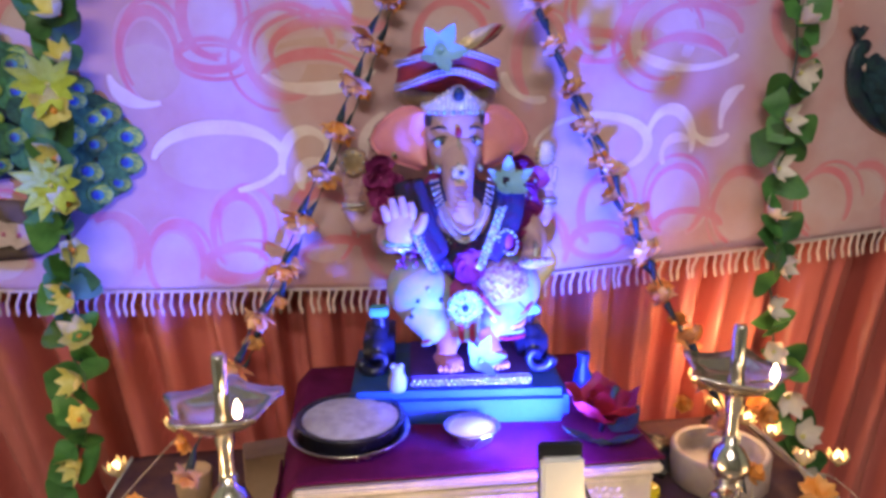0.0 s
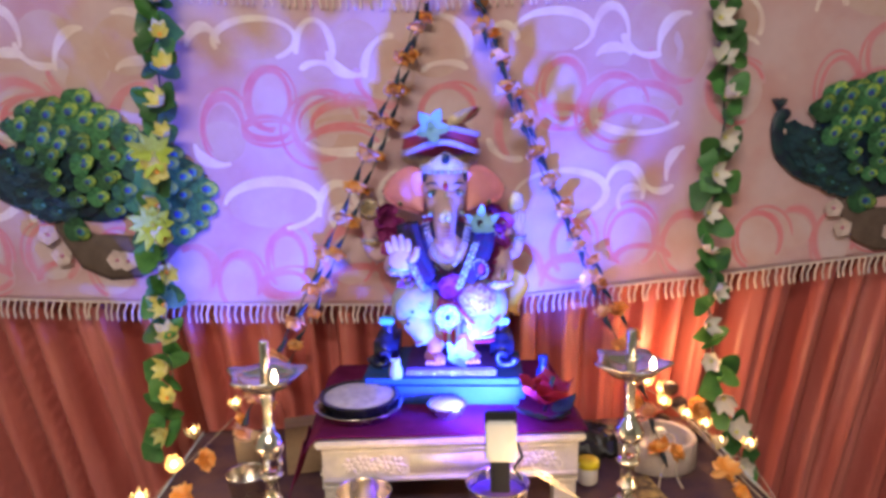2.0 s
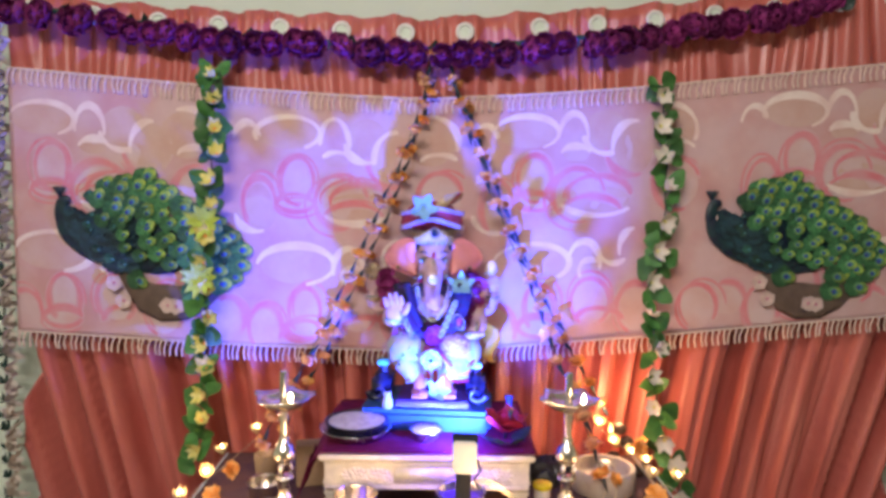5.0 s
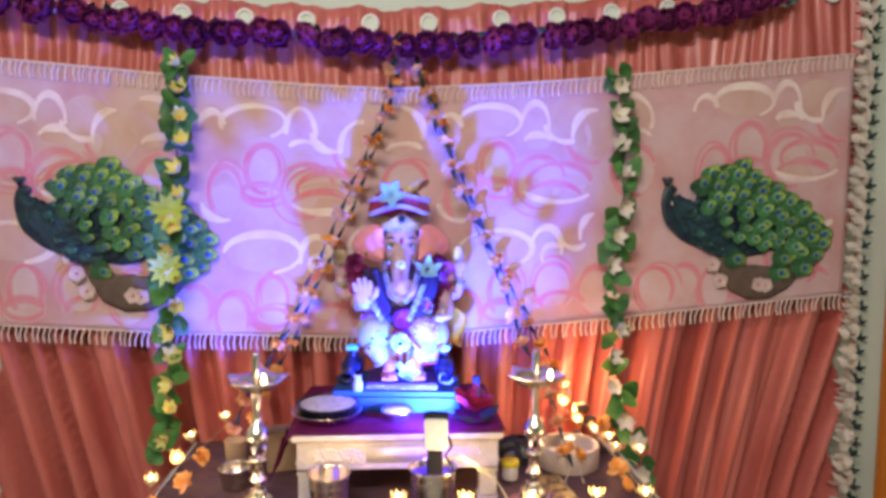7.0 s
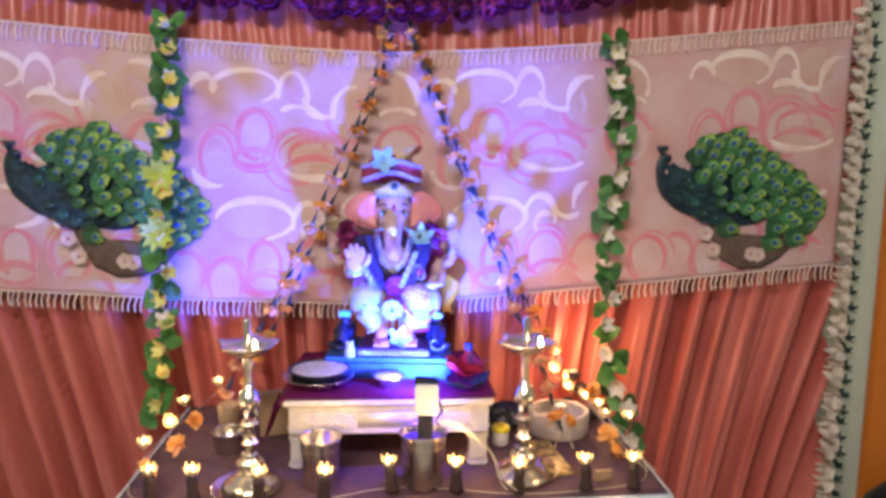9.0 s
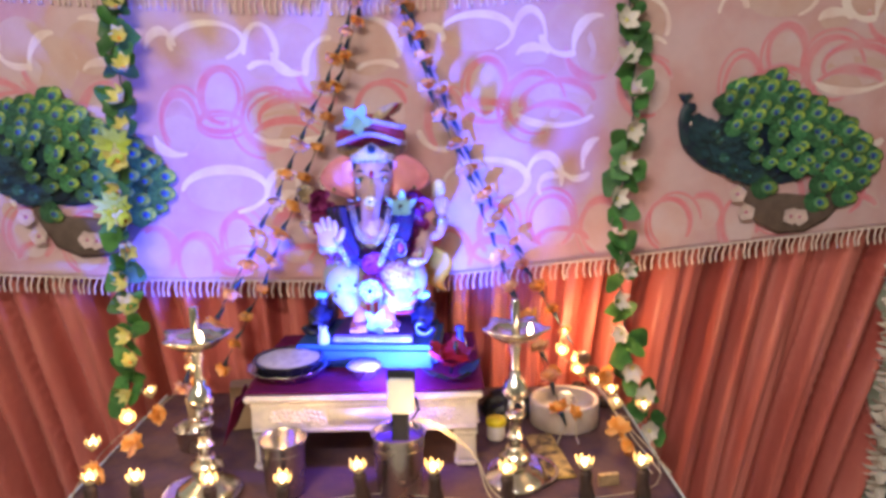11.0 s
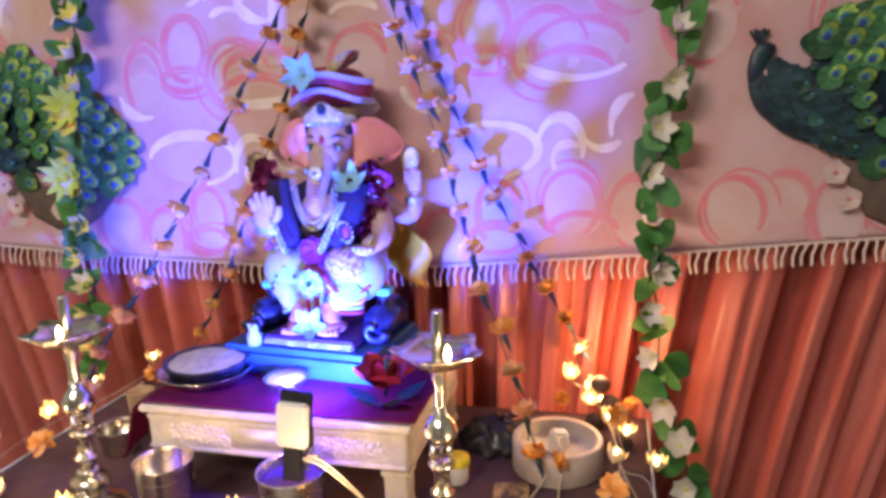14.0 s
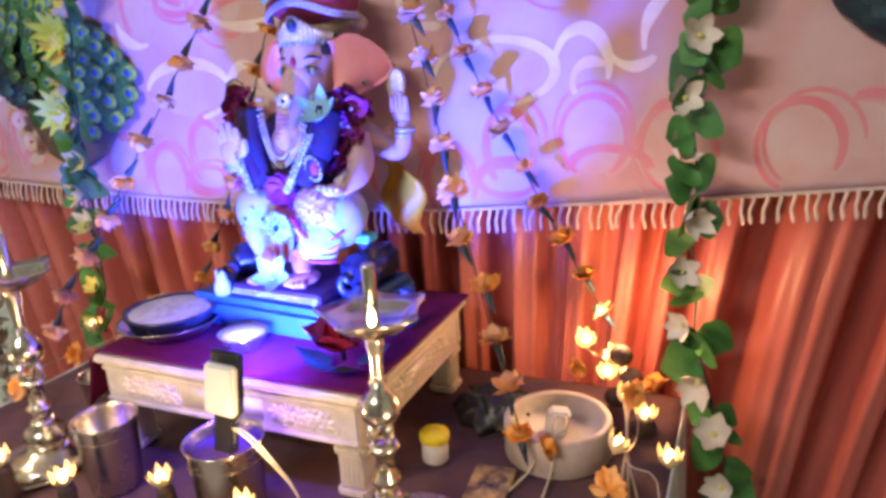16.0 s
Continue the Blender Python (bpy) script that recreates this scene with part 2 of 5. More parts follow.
def part(name, geo, material, parent=None, label="", at=None, smooth=True):
    """One mesh object, made from a Geo or a ready mesh, under a thing or a part."""
    mats = material if isinstance(material, (list, tuple)) else [material]
    me = geo.mesh(name, mats, smooth) if isinstance(geo, Geo) else geo
    ob = new(name, me)
    if parent is not None:
        ob.parent = parent
    if at is not None:
        ob.matrix_local = at
    return tagged(ob, label)


def thing(name, label, category, at=None, group="", kind=""):
    ob = new(name)
    ob.empty_display_size = 0.02
    if at is not None:
        ob.matrix_local = at
    return tagged(ob, label, category, group, kind)


def flat(name, geo, material, label="", category="", kind="structure", smooth=False):
    return tagged(part(name, geo, material, smooth=smooth), label, category, "", kind)


def along(path, n):
    """n points at even steps along a polyline, smoothed."""
    pts = [Vector(p) for p in path]
    for _ in range(2):
        out = [pts[0]]
        for a, b in zip(pts, pts[1:]):
            out += [a.lerp(b, 0.25), a.lerp(b, 0.75)]
        pts = out + [pts[-1]]
    lens = [0.0]
    for a, b in zip(pts, pts[1:]):
        lens.append(lens[-1] + (b - a).length)
    res, j = [], 0
    for i in range(n):
        s = lens[-1] * i / (n - 1)
        while j < len(pts) - 2 and lens[j + 1] < s:
            j += 1
        u = (s - lens[j]) / max(1e-9, lens[j + 1] - lens[j])
        res.append(pts[j].lerp(pts[j + 1], min(1, u)))
    return res


rng = random.Random(7)
TOP = -0.015      # top of the covered table on which everything stands
GROUND = -0.77
ALTAR = 0.160     # top of the low silver table

# ---- room ----
flat("floor", Geo().box((0.35, -0.9, GROUND - 0.05), (5.1, 4.9, 0.1), 0), FLOOR_M, "grey stone floor of the room", "floor")
flat("ceiling", Geo().box((0.35, -0.9, 2.05), (5.1, 4.9, 0.1), 0), CEIL, "plain white ceiling", "ceiling")
flat("wall_north", Geo().box((0.35, 1.53, 0.615), (5.1, 0.14, 2.77), 0), WALL, "pale green plastered wall behind the curtain", "wall")
flat("wall_south", Geo().box((0.35, -3.3, 0.615), (5.1, 0.14, 2.77), 0), WALL, "pale green plastered wall", "wall")
flat("wall_west", Geo().box((-2.15, -0.91, 0.615), (0.14, 4.63, 2.77), 0), WALL, "pale green plastered wall", "wall")
flat("wall_east", Geo().box((2.85, -0.91, 0.615), (0.14, 4.63, 2.77), 0), WALL, "pale green plastered wall", "wall")
door = thing("door_1", "orange painted door standing in the pale wall", "door", pose(2.25, 1.452, GROUND), kind="structure")
part("door_leaf", Geo().box((0, -0.02, 0.77), (0.88, 0.03, 1.54), 0.004), ORANGE_DOOR, door, smooth=False)
part("lower_panel", Geo().box((0, -0.040, 0.36), (0.62, 0.012, 0.5), 0.004), ORANGE_DOOR, door, smooth=False)
part("upper_panel", Geo().box((0, -0.040, 1.08), (0.62, 0.012, 0.68), 0.004), ORANGE_DOOR, door, smooth=False)
tube_lamp = thing("tube_light", "white ceiling tube light above the altar", "ceiling lamp", pose(-0.22, -1.30, 2.0))
part("housing", Geo().box((0, 0, -0.016), (1.25, 0.09, 0.03), 0.006), WHITE_PLASTIC, tube_lamp, smooth=False)

# ---- curtain, printed cloth, fringes ----
X0, X1 = -1.06, 1.565


def curve(points, x):
    """Smooth height along x through a few known heights."""
    for (xa, za), (xb, zb) in zip(points, points[1:]):
        if x <= xb or (xb, zb) == points[-1]:
            u = (x - xa) / (xb - xa)
            return za + (zb - za) * u
    return points[-1][1]


LOW = [(-1.1, 0.344), (-0.47, 0.309), (0.03, 0.294), (0.35, 0.307), (0.80, 0.344), (1.17, 0.382), (1.6, 0.422)]
HIGH = [(-1.1, 1.102), (-0.48, 1.055), (-0.08, 1.033), (0.14, 1.027), (0.43, 1.043), (0.74, 1.067), (1.14, 1.110), (1.6, 1.160)]
HEAD = [(-1.1, 1.318), (-0.6, 1.279), (-0.2, 1.266), (0.15, 1.259), (0.62, 1.292), (1.05, 1.333), (1.6, 1.395)]


def folds(x, z):
    """Depth of the curtain's folds, drawn in towards the middle lower down."""
    if z > 0.75:
        q = x + 0.01 * noise.noise((x * 3, z * 3, 2))
        q += 0.10 * (1.2 - z) * noise.noise((x * 2.3, 4, 4))
        return 0.008 * math.sin(q * 118 + 9 * noise.noise((x * 5, z, 1))) + 0.008 * math.sin(q * 57 + 7 * noise.noise((x * 3, z, 6)))
    s = x + 0.24 * (x - 0.25) * (0.35 - z) * min(1, abs(x - 0.25) / 0.5) + 0.010 * noise.noise((x * 2.2, z * 2.0, 9))
    # flat-faced pleats of uneven width with narrow deep valleys between them
    q = s * 29 + 4.2 * noise.noise((s * 2.9, 0.25 * z, 7))
    c = min(1, max(0, (0.5 + 0.5 * math.cos(2 * q) - 0.22) / 0.62))
    valley = c * c * (3 - 2 * c)
    lean = ((q / math.pi) % 1.0) - 0.5
    side = noise.noise((math.floor(q / math.pi) * 1.7, 0.3 * z, 3))
    small = 0.006 * math.sin(s * 118 + 6 * noise.noise((s * 5, 0.4 * z, 1)))
    deep = 0.072 + 0.035 * min(1, max(0, -x / 0.5)) + 0.06 * noise.noise((s * 4.1, 0.4 * z, 5))
    d = -0.045 + deep * valley + 0.085 * side * lean * (1 - valley) + small + 0.010 * noise.noise((s * 12, z * 1.3, 8))
    return 0.012 + min(0.085, max(-0.058, d))


def curtain_at(u, v):
    x = X0 + (X1 + 0.03 - X0) * u
    top = curve(HEAD, x) + 0.006 * math.sin(x * 34)
    z = GROUND + 0.03 + (top - GROUND - 0.03) * v
    return (x, 1.352 - 0.034 * min(1, max(0, (z - 0.76) / 0.15)) + folds(x, z), z)


curtain = thing("curtain", "coral satin eyelet curtain in soft pleats hung over the wall", "curtain", pose(0, 0, 0))
part("drape", Geo().grid(curtain_at, 560, 60, thick=(0, 0.003, 0)), SATIN, curtain)
ring_geo = Geo()
ring_geo.lathe([(0.0165, -0.003), (0.0255, -0.003), (0.027, 0), (0.0255, 0.004), (0.0165, 0.004), (0.0155, 0), (0.0165, -0.003)], 24, turn=pose(0, 0, 0, 90))
ring_mesh = ring_geo.mesh("eyelet", [WHITE_PLASTIC])
hole_mesh = Geo().lathe([(0.0, 0), (0.0168, 0)], 20, turn=pose(0, 0, 0, 90)).mesh("eyelet_hole", [WALL])
EYELETS = [(-0.98, 0), (-0.80, 0), (-0.62, 0), (-0.451, 0), (-0.276, 0), (-0.102, 0), (0.08, 0), (0.249, 0), (0.461, 0), (0.626, 0), (0.79, 0), (0.96, 0), (1.13, 0), (1.319, 0), (1.469, 0)]
for x, _ in EYELETS:
    z = curve(HEAD, x) - 0.048
    e = part("eyelet", ring_mesh, WHITE_PLASTIC, curtain, "white plastic eyelet ring", pose(x, 1.293, z))
    part("eyelet_hole", hole_mesh, WALL, e, "", pose(0, 0.001, 0))


def cloth_y(x, z):
    return 1.292 + 0.004 * noise.noise((x * 2.5, z * 2.0, 2)) + 0.0025 * math.sin(x * 21 + 2 * z) * noise.noise((x, z, 4))


def cloth_at(u, v):
    x = X0 + 0.01 + (X1 - X0 - 0.025) * u
    lo, hi = curve(LOW, x), curve(HIGH, x)
    z = lo + (hi - lo) * v
    return (x, cloth_y(x, z), z)


cloth = thing("printed_cloth", "fringed beige pink cloth printed with looping brush strokes", "cloth", pose(0, 0, 0))
part("panel", Geo().grid(cloth_at, 160, 50, thick=(0, 0.002, 0)), PRINT_BASE, cloth)
# strokes of one repeat of the print: centre, half width, half height, from and to angle, in metres and degrees
WHITE_LOOPS = [(0.16, 0.923, 0.093, 0.048, -60, 200), (0.295, 0.897, 0.042, 0.073, -10, 180), (0.389, 0.914, 0.066, 0.065, 190, 290), (0.471, 0.858, 0.062, 0.079, 80, 188), (0.043, 0.894, 0.039, 0.056, 20, 170), (0.304, 0.853, 0.041, 0.023, 10, 170), (0.57, 0.905, 0.082, 0.074, -20, 110), (0.595, 0.852, 0.049, 0.019, 0, 180), (0.181, 0.543, 0.112, 0.058, -75, 175), (0.337, 0.535, 0.046, 0.063, -20, 195), (0.422, 0.585, 0.05, 0.058, 190, 310), (0.355, 0.509, 0.033, 0.034, 50, 210), (0.365, 0.718, 0.107, 0.046, 200, 335), (0.488, 0.56, 0.05, 0.067, 95, 190), (0.07, 0.691, 0.062, 0.053, 185, 290)]
PINK_LOOPS = [(0.185, 0.79, 0.049, 0.068, -50, 290), (0.076, 0.716, 0.048, 0.078, -10, 240), (0.179, 0.725, 0.054, 0.026, 0, 355), (0.314, 0.734, 0.076, 0.079, 10, 290), (0.351, 0.676, 0.091, 0.053, 15, 170), (0.373, 0.734, 0.091, 0.053, 0, 210), (0.464, 0.855, 0.074, 0.074, 180, 290), (0.600, 0.744, 0.067, 0.074, 20, 290), (0.207, 0.409, 0.046, 0.07, -40, 230), (0.091, 0.355, 0.049, 0.07, -25, 240), (0.2, 0.352, 0.054, 0.03, 0, 350), (-0.009, 0.393, 0.049, 0.05, -40, 130), (0.358, 0.417, 0.058, 0.07, -60, 240), (0.387, 0.357, 0.07, 0.041, 15, 185), (0.494, 0.39, 0.058, 0.075, -30, 250), (0.672, 0.375, 0.060, 0.070, -30, 250)]
REPEATS = (-1.117, -0.417, 0.272, 1.047)


def stroke(geo, cx, cz, rx, rz, a0, a1, width, m, lift):
    n, verts, faces = 30, [], []
    spin = rng.uniform(-0.06, 0.06)
    for i in range(n + 1):
        u = i / n
        a = radians(a0 + (a1 - a0) * u)
        w = width * (0.72 + 0.28 * math.sin(2.1 * math.pi * u + cx * 40)) * (0.35 + 0.65 * math.sin(math.pi * u) ** 0.5) * 0.5 + 0.0012
        for s in (-1, 1):
            px, pz = (rx + s * w) * math.cos(a), (rz + s * w) * math.sin(a)
            x, z = cx + px * math.cos(spin) - pz * math.sin(spin), cz + px * math.sin(spin) + pz * math.cos(spin)
            lo, hi = curve(LOW, x) + 0.004, curve(HIGH, x) - 0.004
            x, z = min(max(x, X0 + 0.015), X1 - 0.02), min(max(z, lo), hi)
            verts.append((x, cloth_y(x, z) - lift, z))
    for i in range(n):
        faces.append((2 * i, 2 * i + 1, 2 * i + 3, 2 * i + 2))
    geo.add(verts, faces, m)


print_geo = Geo()
lift = 0.0003
for off in REPEATS:
    for loops, m in ((PINK_LOOPS, 2), (WHITE_LOOPS, 3)):
        for i, (cx, cz, rx, rz, a0, a1) in enumerate(loops):
            x, z = off + cx, cz
            if (i % 3 != 1 or a1 - a0 > 260) and X0 + 0.08 < x < X1 - 0.09:
                z += curve(LOW, x) - 0.302
                ring = []
                for j in range(24):
                    a = 2 * math.pi * j / 24
                    qx, qz = x + 0.92 * rx * math.cos(a), min(max(z + 0.92 * rz * math.sin(a), curve(LOW, x) + 0.008), curve(HIGH, x) - 0.008)
                    ring.append((qx, cloth_y(qx, qz) - lift, qz))
                print_geo.add(ring + [(x, cloth_y(x, z) - lift, z)], [(j, (j + 1) % 24, 24) for j in range(24)], m)
                lift += 0.000003
lift = 0.0009
for off in REPEATS:
    for loops, m, wide in ((PINK_LOOPS, 1, 0.017), (WHITE_LOOPS, 0, 0.021)):
        for cx, cz, rx, rz, a0, a1 in loops:
            if X0 + 0.03 < off + cx < X1 - 0.04:
                sag = curve(LOW, off + cx) - 0.302
                lift += 0.000003
                if m == 1:
                    stroke(print_geo, off + cx, cz + sag, rx, rz, a0 - 6, a1 + 6, wide * 1.9, 4, lift - 0.0003)
                    stroke(print_geo, off + cx + rng.uniform(-0.02, 0.02), cz + sag + rng.uniform(-0.015, 0.015), rx * 1.15, rz * 1.1, a0 + 30, a1 - 20, wide * 0.4, m, lift)
                lift += 0.000003
                stroke(print_geo, off + cx, cz + sag, rx, rz, a0, a1, wide * rng.uniform(0.85, 1.2), m, lift)
part("print", print_geo, [PRINT_WHITE, PRINT_PINK, PRINT_LILAC, PRINT_TAN, PRINT_PALE], cloth, "white and rose looping brush strokes")
for line, drop in ((LOW, 0), (HIGH, 1)):
    pts = [(x, cloth_y(x, 1) - 0.004, curve(line, x)) for x in np.linspace(X0 + 0.01, X1 - 0.015, 80)]
    part("fringe_cord", Geo().tube(pts, 0.0035, 6), FRINGE, cloth, "twisted cream fringe cord")
tassels = []
for k in range(4):
    g = Geo()
    bend = rng.uniform(-0.006, 0.006)
    pts = [(bend * math.sin(q * 2.2) + 0.0012 * math.sin(q * 9), -0.002 * q, -0.046 * q) for q in np.linspace(0, 1, 8)]
    g.tube(pts, [0.0026, 0.003, 0.0027, 0.003, 0.0028, 0.0031, 0.0036, 0.0022], 6)
    tassels.append(g.mesh("tassel", [FRINGE]))
for line, step in ((LOW, 0.0172), (HIGH, 0.0172)):
    x = X0 + 0.018
    while x < X1 - 0.02:
        part("tassel", tassels[rng.randrange(4)], FRINGE, cloth, "", pose(x, cloth_y(x, 1) - 0.006, curve(line, x), 0, rng.uniform(-7, 7), rng.uniform(-20, 20)))
        x += step * rng.uniform(0.85, 1.15)

# ---- the covered table ----
EDGE_Y, BACK_Y, EDGE_L, EDGE_R = 0.640, 1.285, -0.435, 0.795


def edge_y(x):
    return EDGE_Y + 0.045 * (x - EDGE_L) / (EDGE_R - EDGE_L)


stand = thing("covered_table", "long table under dark purple cloth with pale blue front drape", "table", pose(0, 0, 0))


def purple_at(u, v):
    x = EDGE_L + (EDGE_R - EDGE_L) * u
    y = edge_y(x) + (BACK_Y - edge_y(x)) * v
    return (x, y, TOP - 0.004 + 0.0035 * noise.noise((x * 9, y * 9, 1)))


part("top_cloth", Geo().grid(purple_at, 70, 34, thick=(0, 0, -0.006)), PURPLE_CLOTH, stand, "dark purple cloth top")
part("table_board", Geo().box((0.18, 0.985, TOP - 0.035), (1.20, 0.57, 0.04), 0.004), CARD, stand, smooth=False)


def front_cloth(u, v):
    x = EDGE_L - 0.01 + (EDGE_R - EDGE_L + 0.02) * u
    out = 0.05 * v + 0.016 * v * math.sin(x * 26 + 2 * math.sin(x * 7))
    return (x, edge_y(x) - 0.004 - 0.30 * min(v, 0.06) - out, TOP - 0.008 - 0.66 * v)


part("front_cloth", Geo().grid(front_cloth, 120, 20, thick=(0, 0.003, 0)), WHITE_CLOTH, stand, "pale blue printed cloth")
for x, y in ((-0.38, 0.74), (0.74, 0.74), (-0.38, 1.22), (0.74, 1.22)):
    part("leg", Geo().box((x, y, (TOP - 0.055 + GROUND) / 2), (0.05, 0.05, TOP - 0.055 - GROUND), 0.004), CARD, stand, smooth=False)
for x, v, m, r in ((-0.02, 0.10, LILY, 0.012), (0.07, 0.09, LEAF, 0.022), (0.13, 0.10, BLOSSOM_PINK, 0.026), (-0.20, 0.10, BLOSSOM_PINK, 0.022), (-0.30, 0.12, LEAF, 0.018), (0.32, 0.11, LEAF, 0.02), (0.40, 0.12, BLOSSOM_PINK, 0.024)):
    u = (x - EDGE_L + 0.01) / (EDGE_R - EDGE_L + 0.02)
    p = front_cloth(u, v)
    part("printed_flower", Geo().lathe([(0, 0.002), (r * 0.7, 0.0015), (r, 0.0005)], 20, 0, pose(p[0], p[1] - 0.003, p[2], 86), 0.2, 5), m, stand, "printed flower")
for sx, ex in ((-1, EDGE_L), (1, EDGE_R)):
    def side_cloth(u, v, sx=sx, ex=ex):
        y = edge_y(ex) + (BACK_Y - edge_y(ex)) * u
        return (ex + sx * (0.005 + 0.03 * v + 0.010 * v * math.sin(24 * y)), y, TOP - 0.003 - 0.66 * v)
    part("side_cloth", Geo().grid(side_cloth, 50, 14, thick=(-0.003 * sx, 0, 0)), WHITE_CLOTH, stand, "pale blue side drape")
trim = Geo().grid(lambda u, v: (EDGE_L + (EDGE_R - EDGE_L) * u, edge_y(EDGE_L + (EDGE_R - EDGE_L) * u) - 0.006 - 0.012 * v, TOP - 0.004 - 0.012 * v), 200, 2, thick=(0, 0, -0.002))
part("hem", trim, WHITE_CLOTH, stand)

# ---- low silver table ----
AX0, AX1, AY0, AY1 = -0.083, 0.400, 0.832, 1.215
acx, acy = (AX0 + AX1) / 2, (AY0 + AY1) / 2
altar = thing("low_table", "low wooden table clad in embossed silver sheet", "table", pose(acx, acy, TOP))
hx, hy, H = (AX1 - AX0) / 2, (AY1 - AY0) / 2, ALTAR - TOP
part("tabletop", Geo().box((0, 0, H - 0.010), (2 * hx + 0.02, 2 * hy + 0.02, 0.014), 0.004), SILVER_SHEET, altar, smooth=False)
AP = 0.072


def apron(length, face):
    g = Geo()
    g.box((0, 0, 0), (length, 0.018, AP), 0.003)
    return g


def emboss(length):
    """Scrolls and petals hammered proud of an apron."""
    g = Geo()
    for side in (-1, 1):
        for i in range(5):
            cx = side * (length * 0.5 - 0.028 - 0.021 * i)
            for k in range(6):
                a = 2 * math.pi * k / 6 + i
                g.ell((cx + 0.010 * math.cos(a), -0.0095, 0.004 * (i % 2) + 0.011 * math.sin(a)), (0.0068, 0.0032, 0.0042), 0, 8, 5, pose(0, 0, 0, 0, -math.degrees(a), 0))
            g.ell((cx, -0.010, 0.004 * (i % 2)), (0.0045, 0.004, 0.0045), 0, 8, 5)
            pts = [(cx + 0.012 + 0.007 * q * math.cos(5 * q), -0.0095, -0.012 + 0.007 * q * math.sin(5 * q)) for q in np.linspace(0.2, 1.6, 10)]
            g.tube(pts, 0.002, 5)
    g.box((0, -0.0095, 0), (length * 0.36, 0.003, AP * 0.52), 0.0012)
    return g


for side, length, at in (("front", 2 * hx - 0.004, pose(0, -hy + 0.009, H - 0.053)), ("back", 2 * hx - 0.004, pose(0, hy - 0.009, H - 0.053, 0, 0, 180)), ("left", 2 * hy - 0.042, pose(-hx + 0.009, 0, H - 0.053, 0, 0, -90)), ("right", 2 * hy - 0.042, pose(hx - 0.009, 0, H - 0.053, 0, 0, 90))):
    a = part("apron", apron(length, side), SILVER_SHEET, altar, "", at, smooth=False)
    for z in (AP / 2 - 0.008, -AP / 2 + 0.008):
        part("moulding", Geo().box((0, -0.0115, z), (length, 0.005, 0.008), 0.002), SILVER_SHEET, a, smooth=False)
    part("embossing", emboss(length - 0.05), SILVER_SHEET, a, "hammered silver flowers and scrolls")
leg_h = H - 0.089
leg_mesh = Geo().box((0, 0, leg_h / 2), (0.040, 0.040, leg_h - 0.002), 0.002).mesh("leg", [SILVER_SHEET], False)
cap_mesh = Geo().box((0, 0, 0), (0.050, 0.050, 0.018), 0.005).mesh("cap", [SILVER_SHEET], False)
flute_mesh = Geo().box((0, 0, 0), (0.005, 0.003, leg_h - 0.04), 0.001).mesh("flute", [SILVER_SHEET], False)
for sx in (-1, 1):
    for sy in (-1, 1):
        o = part("leg", leg_mesh, SILVER_SHEET, altar, "", pose(sx * (hx - 0.026), sy * (hy - 0.026), 0))
        part("cap", cap_mesh, SILVER_SHEET, o, "", pose(0, 0, leg_h - 0.009))
        part("foot", cap_mesh, SILVER_SHEET, o, "", pose(0, 0, 0.009))
        for a in (0, 90 * sx):
            for q in (-0.012, -0.004, 0.004, 0.012):
                part("flute", flute_mesh, SILVER_SHEET, o, "", pose(0, 0, leg_h / 2, 0, 0, a) @ pose(q, -0.0208, 0))


def redcloth_at(u, v):
    x, y = -0.115 + 0.53 * u, AY0 - 0.004 + 0.40 * v
    return (x, y, ALTAR + 0.0015 + 0.0018 * (1 + noise.noise((x * 14, y * 14, 7))) - (0.03 * max(0, (-0.09 - x) / 0.025)))


red = thing("red_cloth", "red cloth spread over the low silver table", "cloth", pose(0, 0, 0))
part("spread", Geo().grid(redcloth_at, 60, 40, thick=(0, 0, -0.001)), RED_CLOTH, red)
part("corner", Geo().grid(lambda u, v: (-0.118 - 0.03 * v * (1 - u), 0.84 + 0.10 * u, ALTAR - 0.02 - 0.10 * v * (1 - 0.6 * u) + 0.004 * math.sin(9 * u)), 12, 8, thick=(0.002, 0, 0)), RED_CLOTH, red, "hanging red corner")

# ---- statue on its painted base ----
BZ = ALTAR + 0.0045
base = thing("pedestal", "blue painted plaster base with black scrolls and a purple silver-edged pad", "pedestal", pose(0.158, 1.08, BZ, 0, 0, -5))
block = Geo()
block.box((0, -0.005, 0.027), (0.335, 0.235, 0.054), 0.012)
part("block", block, BLUE_PAINT, base, smooth=False)
part("pad", Geo().box((0.018, -0.02, 0.064), (0.186, 0.16, 0.018), 0.003), mat("purple_pad", (0.06, 0.012, 0.10), 0.6, 0, 0.2, 30, 0.3, 300), base, "purple pad", smooth=False)
beads = Geo()
for i in range(46):
    beads.ell((-0.072 + 0.18 * i / 45, -0.102, 0.0605 + 0.006 * (i % 2)), (0.0026, 0.0026, 0.0026), 0, 6, 4)
part("bead_trim", beads, mat("silver_bead", (0.8, 0.8, 0.82), 0.25, 0.8, 0.1, 60), base, "silver bead trim")
